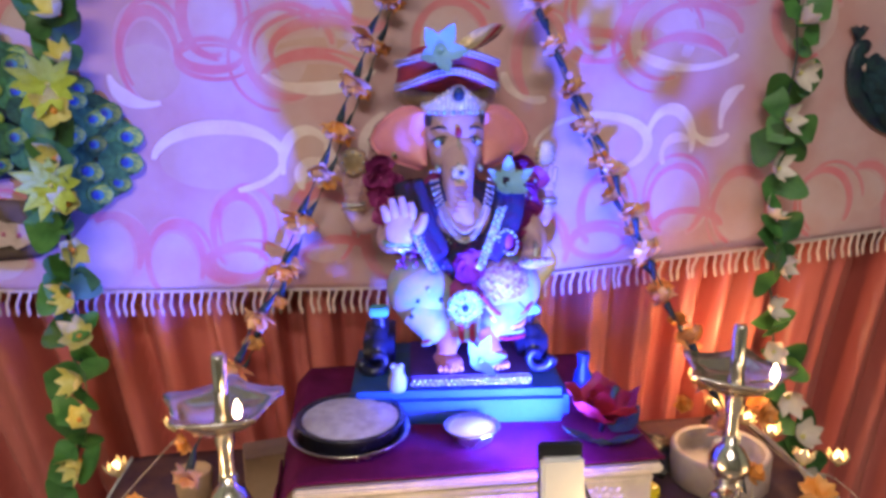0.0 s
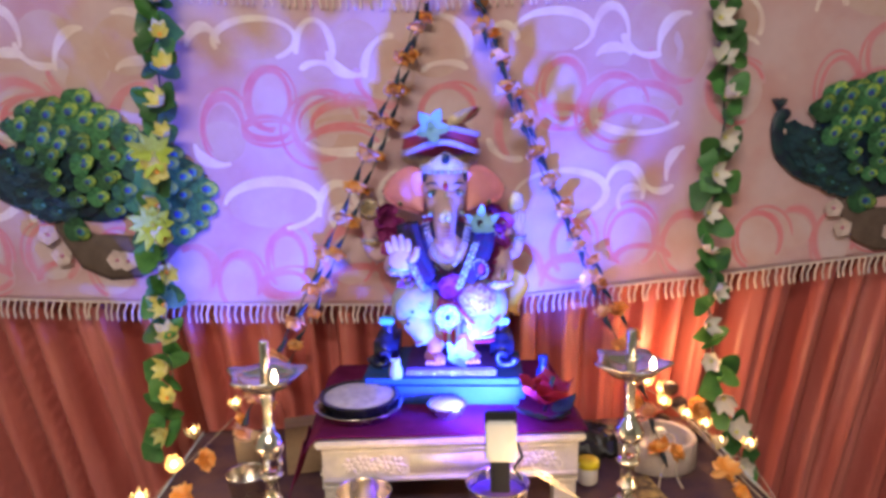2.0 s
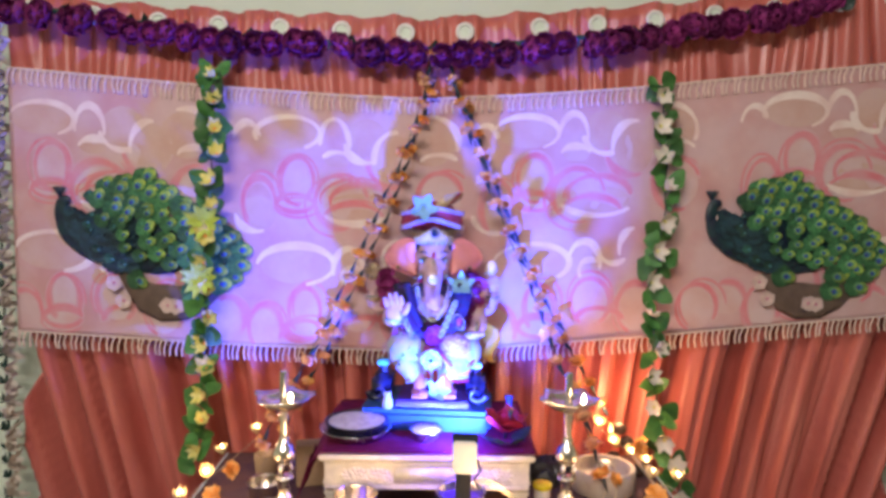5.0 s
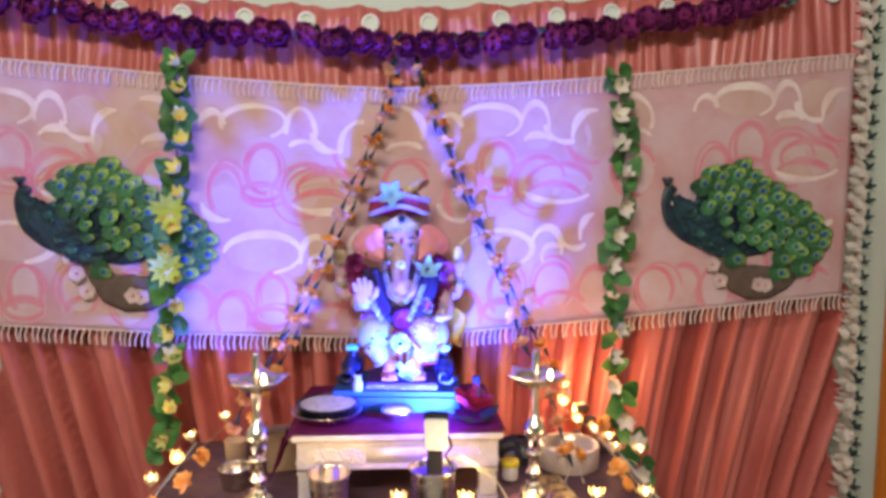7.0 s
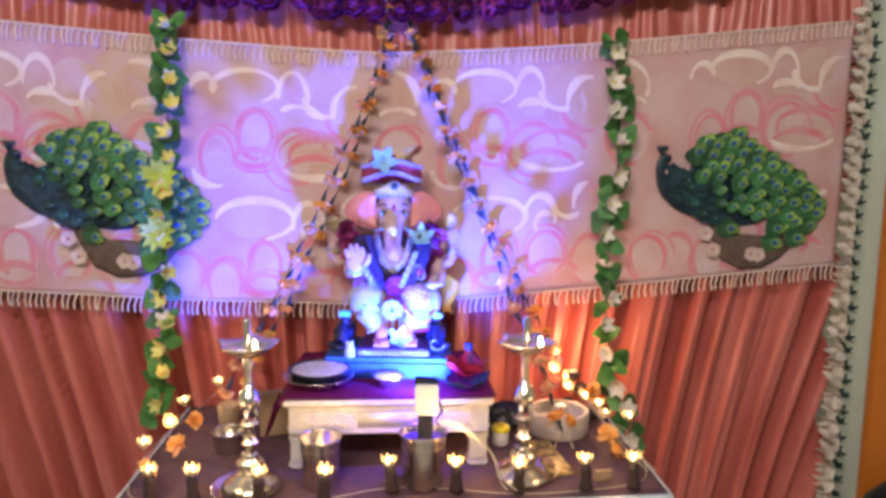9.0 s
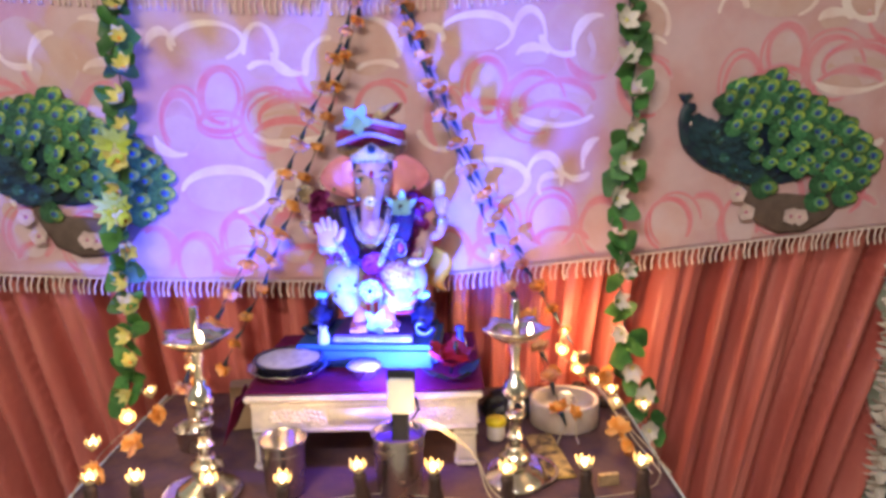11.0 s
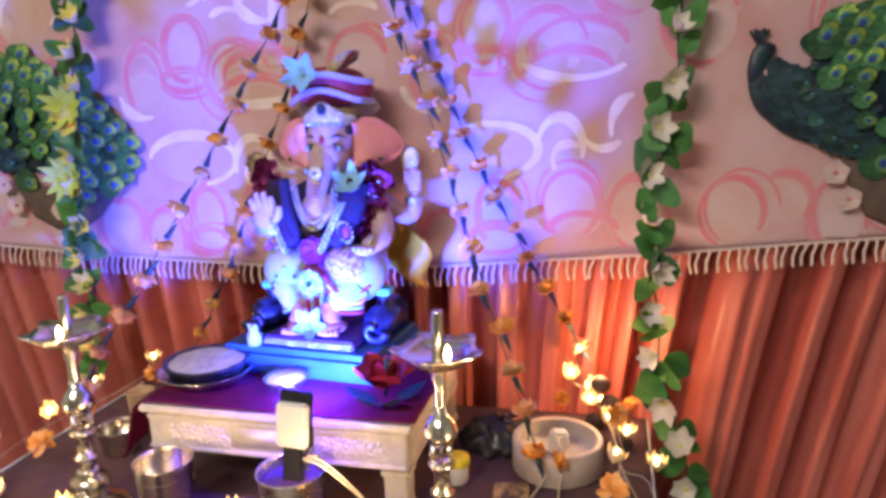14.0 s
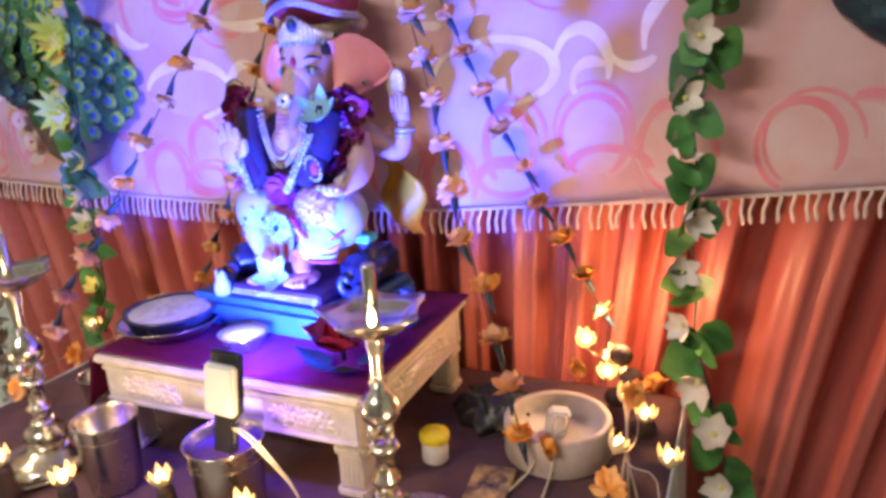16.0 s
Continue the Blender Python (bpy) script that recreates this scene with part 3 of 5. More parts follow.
for sx in (-1, 1):
    scroll = Geo()
    pts = [(sx * (0.128 + 0.019 * q * math.cos(4.6 * q)), -0.045, 0.080 + 0.019 * q * math.sin(4.6 * q)) for q in np.linspace(0.15, 1.35, 22)]
    scroll.tube(pts, [0.006 + 0.004 * i / 21 for i in range(22)], 8)
    scroll.box((sx * 0.125, 0.03, 0.085), (0.05, 0.13, 0.06), 0.012)
    scroll.lathe([(0.014, 0.10), (0.016, 0.115), (0.013, 0.125), (0.013, 0.134)], 16, 0, pose(sx * 0.125, 0.022, 0))
    part("scroll", scroll, NAVY, base, "black glossy scroll")
    post = Geo()
    post.box((sx * 0.125, 0.022, 0.140), (0.032, 0.032, 0.014), 0.003)
    part("post_cap", post, CYAN, base, "turquoise post cap", smooth=False)

SKIN = mat("painted_pink_skin", (0.50, 0.32, 0.34), 0.45, 0, 0.08, 30, 0.1, 150)
EAR_IN = mat("rose_inner_ear", (0.85, 0.33, 0.43), 0.5, 0, 0.1, 22, 0.1, 150, other=(0.80, 0.30, 0.30))
DHOTI = mat("cream_garment", (0.42, 0.37, 0.33), 0.5, 0, 0.1, 34, 0.2, 120, other=(0.22, 0.36, 0.34))
TURBAN = mat("crimson_turban", (0.33, 0.03, 0.06), 0.55, 0, 0.2, 40, 0.4, 300)
TRIMM = mat("lilac_silver_trim", (0.55, 0.52, 0.68), 0.35, 0.4, 0.25, 200, 0.7, 500)
SILVER = mat("silver_jewel", (0.80, 0.78, 0.74), 0.25, 0.7, 0.3, 180, 0.8, 420, other=(0.55, 0.52, 0.48))
SHAWL = mat("blue_shawl", (0.025, 0.03, 0.075), 0.85, 0, 0.3, 60, 0.8, 250, other=(0.05, 0.02, 0.06), spec=0.15)
MAROON = mat("maroon_garland", (0.30, 0.025, 0.17), 0.6, 0, 0.3, 60, 0.9, 180)
GEM = mat("dark_gem", (0.01, 0.03, 0.06), 0.1, 0, 0.1, 60, 0)
NETTING = mat("sequin_cloth", (0.30, 0.10, 0.20), 0.45, 0.2, 0.4, 140, 0.9, 400, other=(0.60, 0.52, 0.62))
GOLD = mat("dull_gold", (0.55, 0.42, 0.25), 0.4, 0.5, 0.3, 90, 0.5, 250)
YELLOW_DRAPE = mat("yellow_drape", (0.55, 0.28, 0.01), 0.55, 0, 0.15, 25, 0.3, 200)
BLACK_HAIR = mat("black_paint", (0.02, 0.012, 0.02), 0.5, 0, 0.2, 40)
JEWEL = mat("teal_jewel", (0.14, 0.36, 0.42), 0.3, 0.3, 0.4, 160, 0.8, 400, other=(0.40, 0.55, 0.60))
FOOT = mat("rose_painted_feet", (0.42, 0.15, 0.16), 0.5, 0, 0.1, 40, 0.1, 150)
S_MATS = [SKIN, EAR_IN, DHOTI, TURBAN, TRIMM, SILVER, SHAWL, MAROON, GEM, NETTING, GOLD, YELLOW_DRAPE, BLACK_HAIR, RED_PETAL, JEWEL, FOOT]


FOLD_ORDER = (13, 2, 1, 2, 13, 2)
# outline of an ear away from the head: outwards, upwards
EAR = [(0.004, 0.042), (0.020, 0.050), (0.040, 0.048), (0.062, 0.034), (0.080, 0.016), (0.090, -0.004), (0.084, -0.020), (0.068, -0.032), (0.050, -0.040), (0.030, -0.046), (0.010, -0.052), (0.002, -0.045)]


def statue():
    """The seated figure as one mesh: trunk, ears, four arms, turban, garment. Origin at its feet, facing -y."""
    g = Geo()
    sk, ear, dh, tu, tr, si, sh, ma, ge, ne, go, ye, bl, rd, jw, ft = range(16)
    ox, oy, oz = 0.165, 1.09, 0.242

    def P(x, y, z):
        return (x - ox, y - oy, z - oz)

    def E(x, y, z, rx, ry, rz, m, seg=20, rings=12, turn=None):
        g.ell(P(x, y, z), (rx, ry, rz), m, seg, rings, turn)

    def T(pts, rad, m, seg=10):
        q = along([P(*p) for p in pts], 18)
        if not isinstance(rad, (int, float)):
            rad = [np.interp(i / 17, np.linspace(0, 1, len(rad)), rad) for i in range(18)]
        g.tube(q, list(rad) if not isinstance(rad, (int, float)) else rad, seg, m)

    def lace(pts, wide, m, under):
        """A flat embroidered strip with rows of small studs."""
        q = along([P(*p) for p in pts], 16)
        g.tube(q, wide * 0.55, 8, under)
        for k, c in enumerate(q):
            for e in (-1, 0, 1):
                g.ell((c.x + e * wide * 0.5, c.y - wide * 0.50, c.z + (0.002 if e else -0.001)), (0.0028, 0.002, 0.0034), m if (k + e) % 3 else jw, 6, 4)
    # seat and legs
    E(0.168, 1.105, 0.322, 0.094, 0.065, 0.058, dh)
    E(0.106, 1.072, 0.343, 0.064, 0.050, 0.053, dh, 26, 14, pose(0, 0, 0, 0, 42, 0))
    E(0.237, 1.074, 0.341, 0.064, 0.050, 0.054, dh, 26, 14, pose(0, 0, 0, 0, -42, 0))
    E(0.168, 1.060, 0.305, 0.045, 0.032, 0.030, dh, 20, 12)
    T([(0.098, 1.058, 0.325), (0.128, 1.035, 0.292), (0.158, 1.022, 0.276)], [0.036, 0.030, 0.012], dh, 14)
    T([(0.242, 1.058, 0.325), (0.210, 1.035, 0.292), (0.182, 1.022, 0.276)], [0.036, 0.030, 0.012], dh, 14)
    for k in range(5):
        T([(0.190 + 0.007 * k, 1.020 - 0.002 * k, 0.352 - 0.017 * k), (0.214 + 0.004 * k, 1.018, 0.318 - 0.010 * k), (0.250 + 0.004 * k, 1.026, 0.312 - 0.008 * k), (0.276 - 0.006 * k, 1.040, 0.330 - 0.013 * k)], 0.0034, FOLD_ORDER[k], 6)
        T([(0.145 - 0.006 * k, 1.020, 0.318 - 0.009 * k), (0.122 - 0.004 * k, 1.020, 0.300 - 0.006 * k), (0.098, 1.030, 0.292 - 0.005 * k)], 0.0026, FOLD_ORDER[k + 1], 6)
    for x, z in ((0.108, 0.362), (0.082, 0.320), (0.128, 0.345), (0.092, 0.345)):
        E(x, 1.026, z, 0.0040, 0.004, 0.0040, ge if z < 0.35 else jw, 8, 5)
    E(0.136, 1.008, 0.253, 0.020, 0.034, 0.012, ft, 16, 8, pose(0, 0, 0, 0, 0, 20))
    E(0.208, 1.008, 0.253, 0.022, 0.032, 0.012, ft, 16, 8, pose(0, 0, 0, 0, 0, -25))
    T([(0.140, 1.030, 0.290), (0.136, 1.018, 0.270), (0.132, 1.008, 0.258)], [0.022, 0.018, 0.014], ft, 10)
    T([(0.196, 1.030, 0.290), (0.202, 1.018, 0.270), (0.210, 1.008, 0.258)], [0.022, 0.018, 0.014], ft, 10)
    for k in range(5):
        E(0.120 + 0.008 * k, 0.978 + 0.002 * abs(k - 2), 0.250, 0.0048, 0.008, 0.006, ft, 8, 6)
        E(0.192 + 0.008 * k, 0.980 + 0.002 * abs(k - 2), 0.250, 0.0048, 0.008, 0.006, ft, 8, 6)
    # skirt panel, falling red pleats and round jewel
    E(0.166, 1.042, 0.325, 0.030, 0.018, 0.055, ma)
    for k in range(5):
        T([(0.146 + 0.010 * k, 1.026, 0.345), (0.148 + 0.009 * k, 1.020, 0.315), (0.150 + 0.0085 * k, 1.014, 0.278)], [0.006, 0.0055, 0.004], rd if k % 2 else dh, 8)
    E(0.228, 1.050, 0.366, 0.046, 0.036, 0.036, ne, 20, 12, pose(0, 0, 0, 0, 24, 0))
    g.lathe([(0.0, 0.006), (0.008, 0.006), (0.011, 0.004), (0.016, 0.007), (0.021, 0.003), (0.025, 0.005), (0.027, 0.0), (0.0, -0.003)], 24, jw, pose(*P(0.164, 1.018, 0.334), 90))
    E(0.164, 1.010, 0.334, 0.0055, 0.004, 0.0055, ge, 10, 6)
    for k in range(20):
        a = k * math.pi / 10
        E(0.164 + 0.026 * math.cos(a), 1.014, 0.334 + 0.026 * math.sin(a), 0.0036, 0.003, 0.0036, jw if k % 2 else si, 8, 5)
        if k % 2:
            E(0.164 + 0.014 * math.cos(a), 1.010, 0.334 + 0.014 * math.sin(a), 0.0030, 0.002, 0.0030, si, 6, 4)
    # belly, chest, magenta bow under the chains
    E(0.168, 1.100, 0.405, 0.076, 0.056, 0.072, sh)
    E(0.166, 1.115, 0.470, 0.086, 0.050, 0.055, sh)
    E(0.168, 1.085, 0.455, 0.045, 0.036, 0.050, sk)
    for k in range(9):
        a = 40 * k
        g.petal(0.032, 0.030, 0.5, 1.0, ma, pose(*P(0.170, 1.034, 0.398), 70 + 12 * (k % 2), a, 10), 5, 0.5, 0.45)
    # shoulder garlands: a dense maroon ruff on both shoulders
    for k in range(60):
        s = -1 if k % 2 else 1
        u = (k // 2) / 29
        c = P(0.166 + s * (0.112 - 0.030 * u) + rng.uniform(-0.020, 0.020), 1.108 - 0.024 * u + rng.uniform(-0.014, 0.014), 0.532 - 0.105 * u + rng.uniform(-0.014, 0.014))
        for j in range(5):
            g.petal(0.028, 0.026, 0.7, 1.0, ma, pose(*c, 90 + rng.uniform(-50, 50), 72 * j + rng.uniform(-20, 20), rng.uniform(-40, 40)), 4, 0.4, 0.4)
        if k % 4 == 0:
            E(c[0] + ox, c[1] + oy - 0.014, c[2] + oz, 0.003, 0.003, 0.003, si, 6, 4)
    # dark blue shawl ends with silver embroidered borders meeting at the bow
    for s in (-1, 1):
        T([(0.166 + s * 0.088, 1.080, 0.520), (0.166 + s * 0.078, 1.058, 0.465), (0.166 + s * 0.040, 1.040, 0.405)], [0.017, 0.021, 0.016], sh, 12)
        T([(0.166 + s * 0.070, 1.075, 0.525), (0.166 + s * 0.060, 1.055, 0.470), (0.166 + s * 0.028, 1.040, 0.415)], [0.012, 0.015, 0.010], sh, 12)
        lace([(0.166 + s * (0.060 if s > 0 else 0.088), 1.048, 0.482), (0.166 + s * (0.042 if s > 0 else 0.074), 1.034, 0.440), (0.166 + s * (0.022 if s > 0 else 0.050), 1.024, 0.395)], 0.010, si, sh)
    # a small looped tassel of stones on the shawl
    for k in range(14):
        a = 2 * math.pi * k / 14
        E(0.234 + 0.014 * math.cos(a) - 0.004 * math.sin(a), 1.032, 0.432 + 0.019 * math.sin(a), 0.0030, 0.003, 0.0030, si, 6, 4)
    E(0.234, 1.036, 0.432, 0.009, 0.006, 0.013, ma, 12, 8)
    for k in range(110):
        a, b = rng.uniform(-1.2, 1.2), rng.uniform(-0.9, 0.9)
        E(0.168 + 0.076 * math.sin(a) * math.cos(b), 1.100 - 0.058 * math.cos(a) * math.cos(b), 0.410 + 0.070 * math.sin(b), 0.0019, 0.0016, 0.0019, (si, jw, ma)[k % 3], 6, 4)
    for k in range(150):
        a, b = rng.uniform(-1.4, 1.4), rng.uniform(-1.3, 1.3)
        E(0.228 + 0.046 * math.sin(a) * math.cos(b), 1.050 - 0.037 * math.cos(a) * math.cos(b), 0.366 + 0.036 * math.sin(b), 0.0017, 0.0016, 0.0017, si if k % 3 else ma, 5, 4)
    for k in range(26):
        a, b = rng.uniform(-1.0, 1.0), rng.uniform(-0.5, 1.0)
        E(0.080 + 0.026 * math.sin(a), 1.050 + rng.uniform(-0.008, 0.01), 0.405 + 0.022 * b, 0.0028, 0.0022, 0.0028, ma if k % 3 else si, 6, 4)
    # chains round the trunk
    for w, zb, r, m in ((0.046, 0.432, 0.0028, si), (0.037, 0.447, 0.0026, go), (0.041, 0.438, 0.0022, go)):
        for k in range(44):
            a = math.pi * k / 43
            E(0.168 - w * math.cos(a) * (1.1 - 0.35 * math.sin(a)), 1.062 - 0.022 * math.sin(a), 0.540 - (0.540 - zb) * math.sin(a) ** 0.75, r, r, r, m, 6, 4)
    # head, cheeks, trunk
    E(0.168, 1.158, 0.592, 0.050, 0.052, 0.062, sk, 28, 18)
    E(0.168, 1.136, 0.560, 0.043, 0.040, 0.042, sk, 24, 14)
    for s in (-1, 1):
        E(0.168 + s * 0.041, 1.166, 0.612, 0.010, 0.036, 0.028, bl, 14, 8, pose(0, 0, 0, 0, s * 10, 0))
        E(0.168 + s * 0.027, 1.1145, 0.581, 0.0125, 0.005, 0.0068, dh, 14, 8, pose(0, 0, 0, 0, s * 8, -s * 26))
        E(0.168 + s * 0.026, 1.1105, 0.581, 0.0052, 0.003, 0.0056, bl, 12, 8)
        E(0.168 + s * 0.0245, 1.1080, 0.5835, 0.0015, 0.001, 0.0015, dh, 6, 4)
        T([(0.168 + s * 0.012, 1.111, 0.585), (0.168 + s * 0.026, 1.111, 0.590), (0.168 + s * 0.042, 1.121, 0.582)], [0.0012, 0.0020, 0.0010], bl, 6)
        T([(0.168 + s * 0.010, 1.111, 0.596), (0.168 + s * 0.026, 1.113, 0.606), (0.168 + s * 0.043, 1.128, 0.600)], [0.0014, 0.0026, 0.0010], bl, 6)
        E(0.168 + s * 0.034, 1.102, 0.540, 0.0055, 0.011, 0.0055, dh, 10, 6, pose(0, 0, 0, 20, 0, 0))
    T([(0.168, 1.128, 0.572), (0.167, 1.106, 0.543), (0.163, 1.084, 0.505), (0.168, 1.066, 0.468), (0.188, 1.058, 0.450), (0.205, 1.060, 0.464), (0.201, 1.062, 0.482)], [0.026, 0.027, 0.025, 0.022, 0.019, 0.015, 0.010], sk, 20)
    for k in range(9):
        E(0.166 + 0.004 * math.sin(k), 1.058 - 0.002 * k + 0.0012 * k * k * 0.2, 0.515 - 0.0075 * k, 0.0145 - 0.0005 * k, 0.003, 0.0012, ft, 10, 4)
    for k in range(8):
        u = k / 7
        E(0.168 - 0.001 * u, 1.106 - 0.024 * u, 0.585 - 0.038 * u, 0.0035 + 0.003 * math.sin(3 * u), 0.003, 0.0035, si, 8, 5)
    g.lathe([(0.0, 0.006), (0.005, 0.006), (0.008, 0.003), (0.013, 0.005), (0.016, 0.0), (0.0, -0.002)], 14, si, pose(*P(0.166, 1.072, 0.535), 80), 0.12, 7)
    E(0.166, 1.066, 0.536, 0.0045, 0.003, 0.0045, ge, 8, 5)
    E(0.168, 1.105, 0.596, 0.0058, 0.004, 0.0085, rd, 10, 6)
    # ears: broad dished fans, beaded along the upper edge
    for s in (-1, 1):
        def flap(u, v, s=s):
            k = u * (len(EAR) - 1)
            i = min(int(k), len(EAR) - 2)
            f = k - i
            f = f * f * (3 - 2 * f) * 0.5 + f * 0.5
            dx, dz = (EAR[i][q] + (EAR[i + 1][q] - EAR[i][q]) * f for q in (0, 1))
            z0 = 0.040 - 0.082 * u
            x = 0.168 + s * (0.046 + dx * v)
            return P(x, 1.150 + 0.040 * v * dx / 0.085 - 0.014 * math.sin(math.pi * v) + 0.006 * v ** 4, 0.585 + z0 + (dz - z0) * v)
        g.grid(flap, 30, 8, ear, (0, 0.006, 0))
        for k in range(24):
            g.ell(flap(0.58 * k / 23, 1.02), (0.0030, 0.0030, 0.0030), si if k % 2 else bl, 6, 4)
        g.tube([flap(k / 30, 1.0) for k in range(31)], 0.0030, 6, ear)
        E(0.168 + s * 0.098, 1.168, 0.556, 0.0065, 0.004, 0.0065, go, 8, 5)
        E(0.168 + s * 0.098, 1.163, 0.556, 0.003, 0.003, 0.003, ge, 6, 4)
    # turban: broad pleated cap, two studded trims, tiara and plume
    E(0.162, 1.195, 0.690, 0.084, 0.068, 0.036, tu, 30, 14)
    E(0.160, 1.200, 0.712, 0.066, 0.056, 0.026, tu, 26, 12)
    E(0.162, 1.215, 0.655, 0.090, 0.046, 0.030, go, 24, 10)
    for k in range(7):
        pts = [P(0.162 - (0.085 - 0.001 * k) * math.cos(a), 1.193 - 0.069 * math.sin(a), 0.676 + 0.0045 * k + 0.012 * math.sin(a) ** 3) for a in np.linspace(0.15, 2.99, 17)]
        g.tube(pts, 0.0032, 6, tu)
    for base_z, rise, rr in ((0.668, 0.020, 0.0046), (0.706, 0.012, 0.0044)):
        for off in (0, 0.006):
            pts = []
            for k in range(37):
                a = math.pi * (k / 36)
                pts.append(P(0.162 - 0.087 * math.cos(a), 1.193 - 0.073 * math.sin(a), base_z + off + rise * abs(math.sin(a)) ** 4 - 0.004 * math.cos(a) ** 2))
            g.tube(pts, rr * 0.7, 8, tr)
            for p in pts[1:-1]:
                g.ell((p[0], p[1] - rr * 0.7, p[2]), (0.0017, 0.0015, 0.0017), si, 6, 4)
    for k in range(19):
        a = math.pi * (0.10 + 0.80 * k / 18)
        h = 0.008 + 0.016 * math.sin(math.pi * k / 18) ** 3
        x, y = 0.168 - 0.052 * math.cos(a), 1.166 - 0.050 * math.sin(a)
        E(x, y, 0.632 + h * 0.5, 0.0065, 0.004, h, si, 10, 7)
        E(x, y - 0.003, 0.626, 0.0036, 0.003, 0.0036, si if k % 2 else jw, 8, 5)
        E(x, y - 0.003, 0.634 + h, 0.0024, 0.002, 0.0024, si if k % 2 else go, 6, 4)
    E(0.169, 1.110, 0.655, 0.0095, 0.006, 0.0105, ge, 14, 8)
    for k in range(14):
        a = 2 * math.pi * k / 14
        E(0.169 + 0.0125 * math.cos(a), 1.1115, 0.655 + 0.0135 * math.sin(a), 0.0022, 0.002, 0.0022, si, 6, 4)
    for k in range(7):
        q = k / 6
        g.petal(0.088 - 0.03 * abs(q - 0.5), 0.020, 0.15, 1.0, (go, rd, ft)[k % 3] if k else bl, pose(*P(0.172, 1.140, 0.722), 40 + 30 * q, -14 - 18 * q, 6 - 12 * q), 6, 0.4, 0.3)
    # raised open hand
    T([(0.072, 1.115, 0.470), (0.050, 1.088, 0.425), (0.066, 1.060, 0.440)], [0.026, 0.023, 0.018], sk, 12)
    E(0.071, 1.044, 0.456, 0.028, 0.012, 0.028, sk, 18, 12, pose(0, 0, 0, 0, -8, 0))
    for k, (dx, top) in enumerate(((-0.020, 0.492), (-0.008, 0.504), (0.005, 0.506), (0.017, 0.497))):
        T([(0.070 + dx, 1.044, 0.470), (0.068 + dx * 1.1, 1.040, 0.484), (0.064 + dx * 1.15, 1.040, top)], [0.0082, 0.0078, 0.0050], sk, 10)
    T([(0.092, 1.040, 0.450), (0.102, 1.034, 0.466), (0.104, 1.032, 0.480)], [0.010, 0.0085, 0.006], sk, 10)
    for z in (0.424, 0.432):
        g.tube([P(0.066 + 0.022 * math.cos(a), 1.058 + 0.018 * math.sin(a), z) for a in np.linspace(0, 6.28, 16)], 0.0042, 6, jw if z > 0.43 else si)
    # lower hand resting on the knee
    T([(0.268, 1.115, 0.470), (0.296, 1.085, 0.418), (0.272, 1.045, 0.400)], [0.026, 0.022, 0.016], sk, 12)
    E(0.270, 1.032, 0.398, 0.020, 0.022, 0.010, sk, 14, 8)
    for k in range(4):
        T([(0.258 + 0.009 * k, 1.020, 0.402), (0.262 + 0.011 * k, 1.000, 0.408)], [0.0062, 0.0045], si if k == 0 else sk, 8)
    g.tube([P(0.277 + 0.006 * math.cos(a), 1.055 + 0.020 * math.sin(a), 0.404 + 0.019 * math.cos(a)) for a in np.linspace(0, 6.28, 16)], 0.005, 6, si)
    # two upper hands with their emblems
    for s, wx in ((-1, 0.0), (1, 0.331)):
        ax = 0.166 + s * 0.10
        T([(ax, 1.145, 0.475), (0.166 + s * 0.152, 1.168, 0.432), (wx + s * 0.004, 1.172, 0.462), (wx, 1.172, 0.492)], [0.022, 0.019, 0.015, 0.013], sk, 12)
        E(wx, 1.168, 0.502, 0.017, 0.010, 0.018, sk, 14, 8)
        for z in (0.468, 0.476):
            g.tube([P(wx + 0.018 * math.cos(a), 1.172 + 0.017 * math.sin(a), z) for a in np.linspace(0, 6.28, 14)], 0.0040, 6, si if z > 0.47 else go)
        for k in range(4):
            T([(wx - 0.013 + 0.0085 * k, 1.164, 0.508), (wx - 0.012 + 0.0085 * k, 1.158, 0.532 + 0.003 * (k % 3))], [0.0056, 0.0040], sk, 8)
        if s < 0:
            g.lathe([(0.0, 0.006), (0.008, 0.006), (0.012, 0.004), (0.018, 0.006), (0.025, 0.0), (0.0, -0.004)], 18, go, pose(*P(wx + 0.001, 1.154, 0.547), 90), 0.10, 8)
            for k in range(8):
                E(wx + 0.001 + 0.017 * math.cos(k * 0.785), 1.148, 0.547 + 0.017 * math.sin(k * 0.785), 0.003, 0.002, 0.003, si, 6, 4)
        else:
            E(wx - 0.004, 1.164, 0.552, 0.017, 0.005, 0.026, si, 16, 10, pose(0, 0, 0, 0, 15, 0))
            for k in range(16):
                a = 2 * math.pi * k / 16
                E(wx - 0.004 + 0.016 * math.cos(a), 1.160, 0.552 + 0.025 * math.sin(a), 0.0028, 0.002, 0.0028, go, 6, 4)
    # yellow scarf behind the arm, and the back
    g.grid(lambda u, v: P(0.268 + 0.080 * v + 0.012 * math.sin(6 * u), 1.195 + 0.014 * math.sin(5 * v + 2 * u), 0.430 - 0.105 * u - 0.045 * v), 14, 10, ye, (0, 0.004, 0))
    E(0.166, 1.165, 0.43, 0.075, 0.05, 0.11, ma)
    return g


idol = part("statue", statue(), S_MATS, None, "", pose(0.165, 1.09, 0.242))
tagged(idol, "painted plaster seated statue with large pink ears, turban and garlands", "statue")

# ---- plume ornaments on the cloth ----
PLUME = mat("plume_green", (0.018, 0.085, 0.035), 0.45, 0, 0.3, 60, 0.4, 300, other=(0.045, 0.17, 0.06), random_tint=0.45)
EYE_Y = mat("plume_yellow_green", (0.36, 0.46, 0.07), 0.45, 0, 0.25, 140, other=(0.08, 0.22, 0.07), random_tint=0.4)
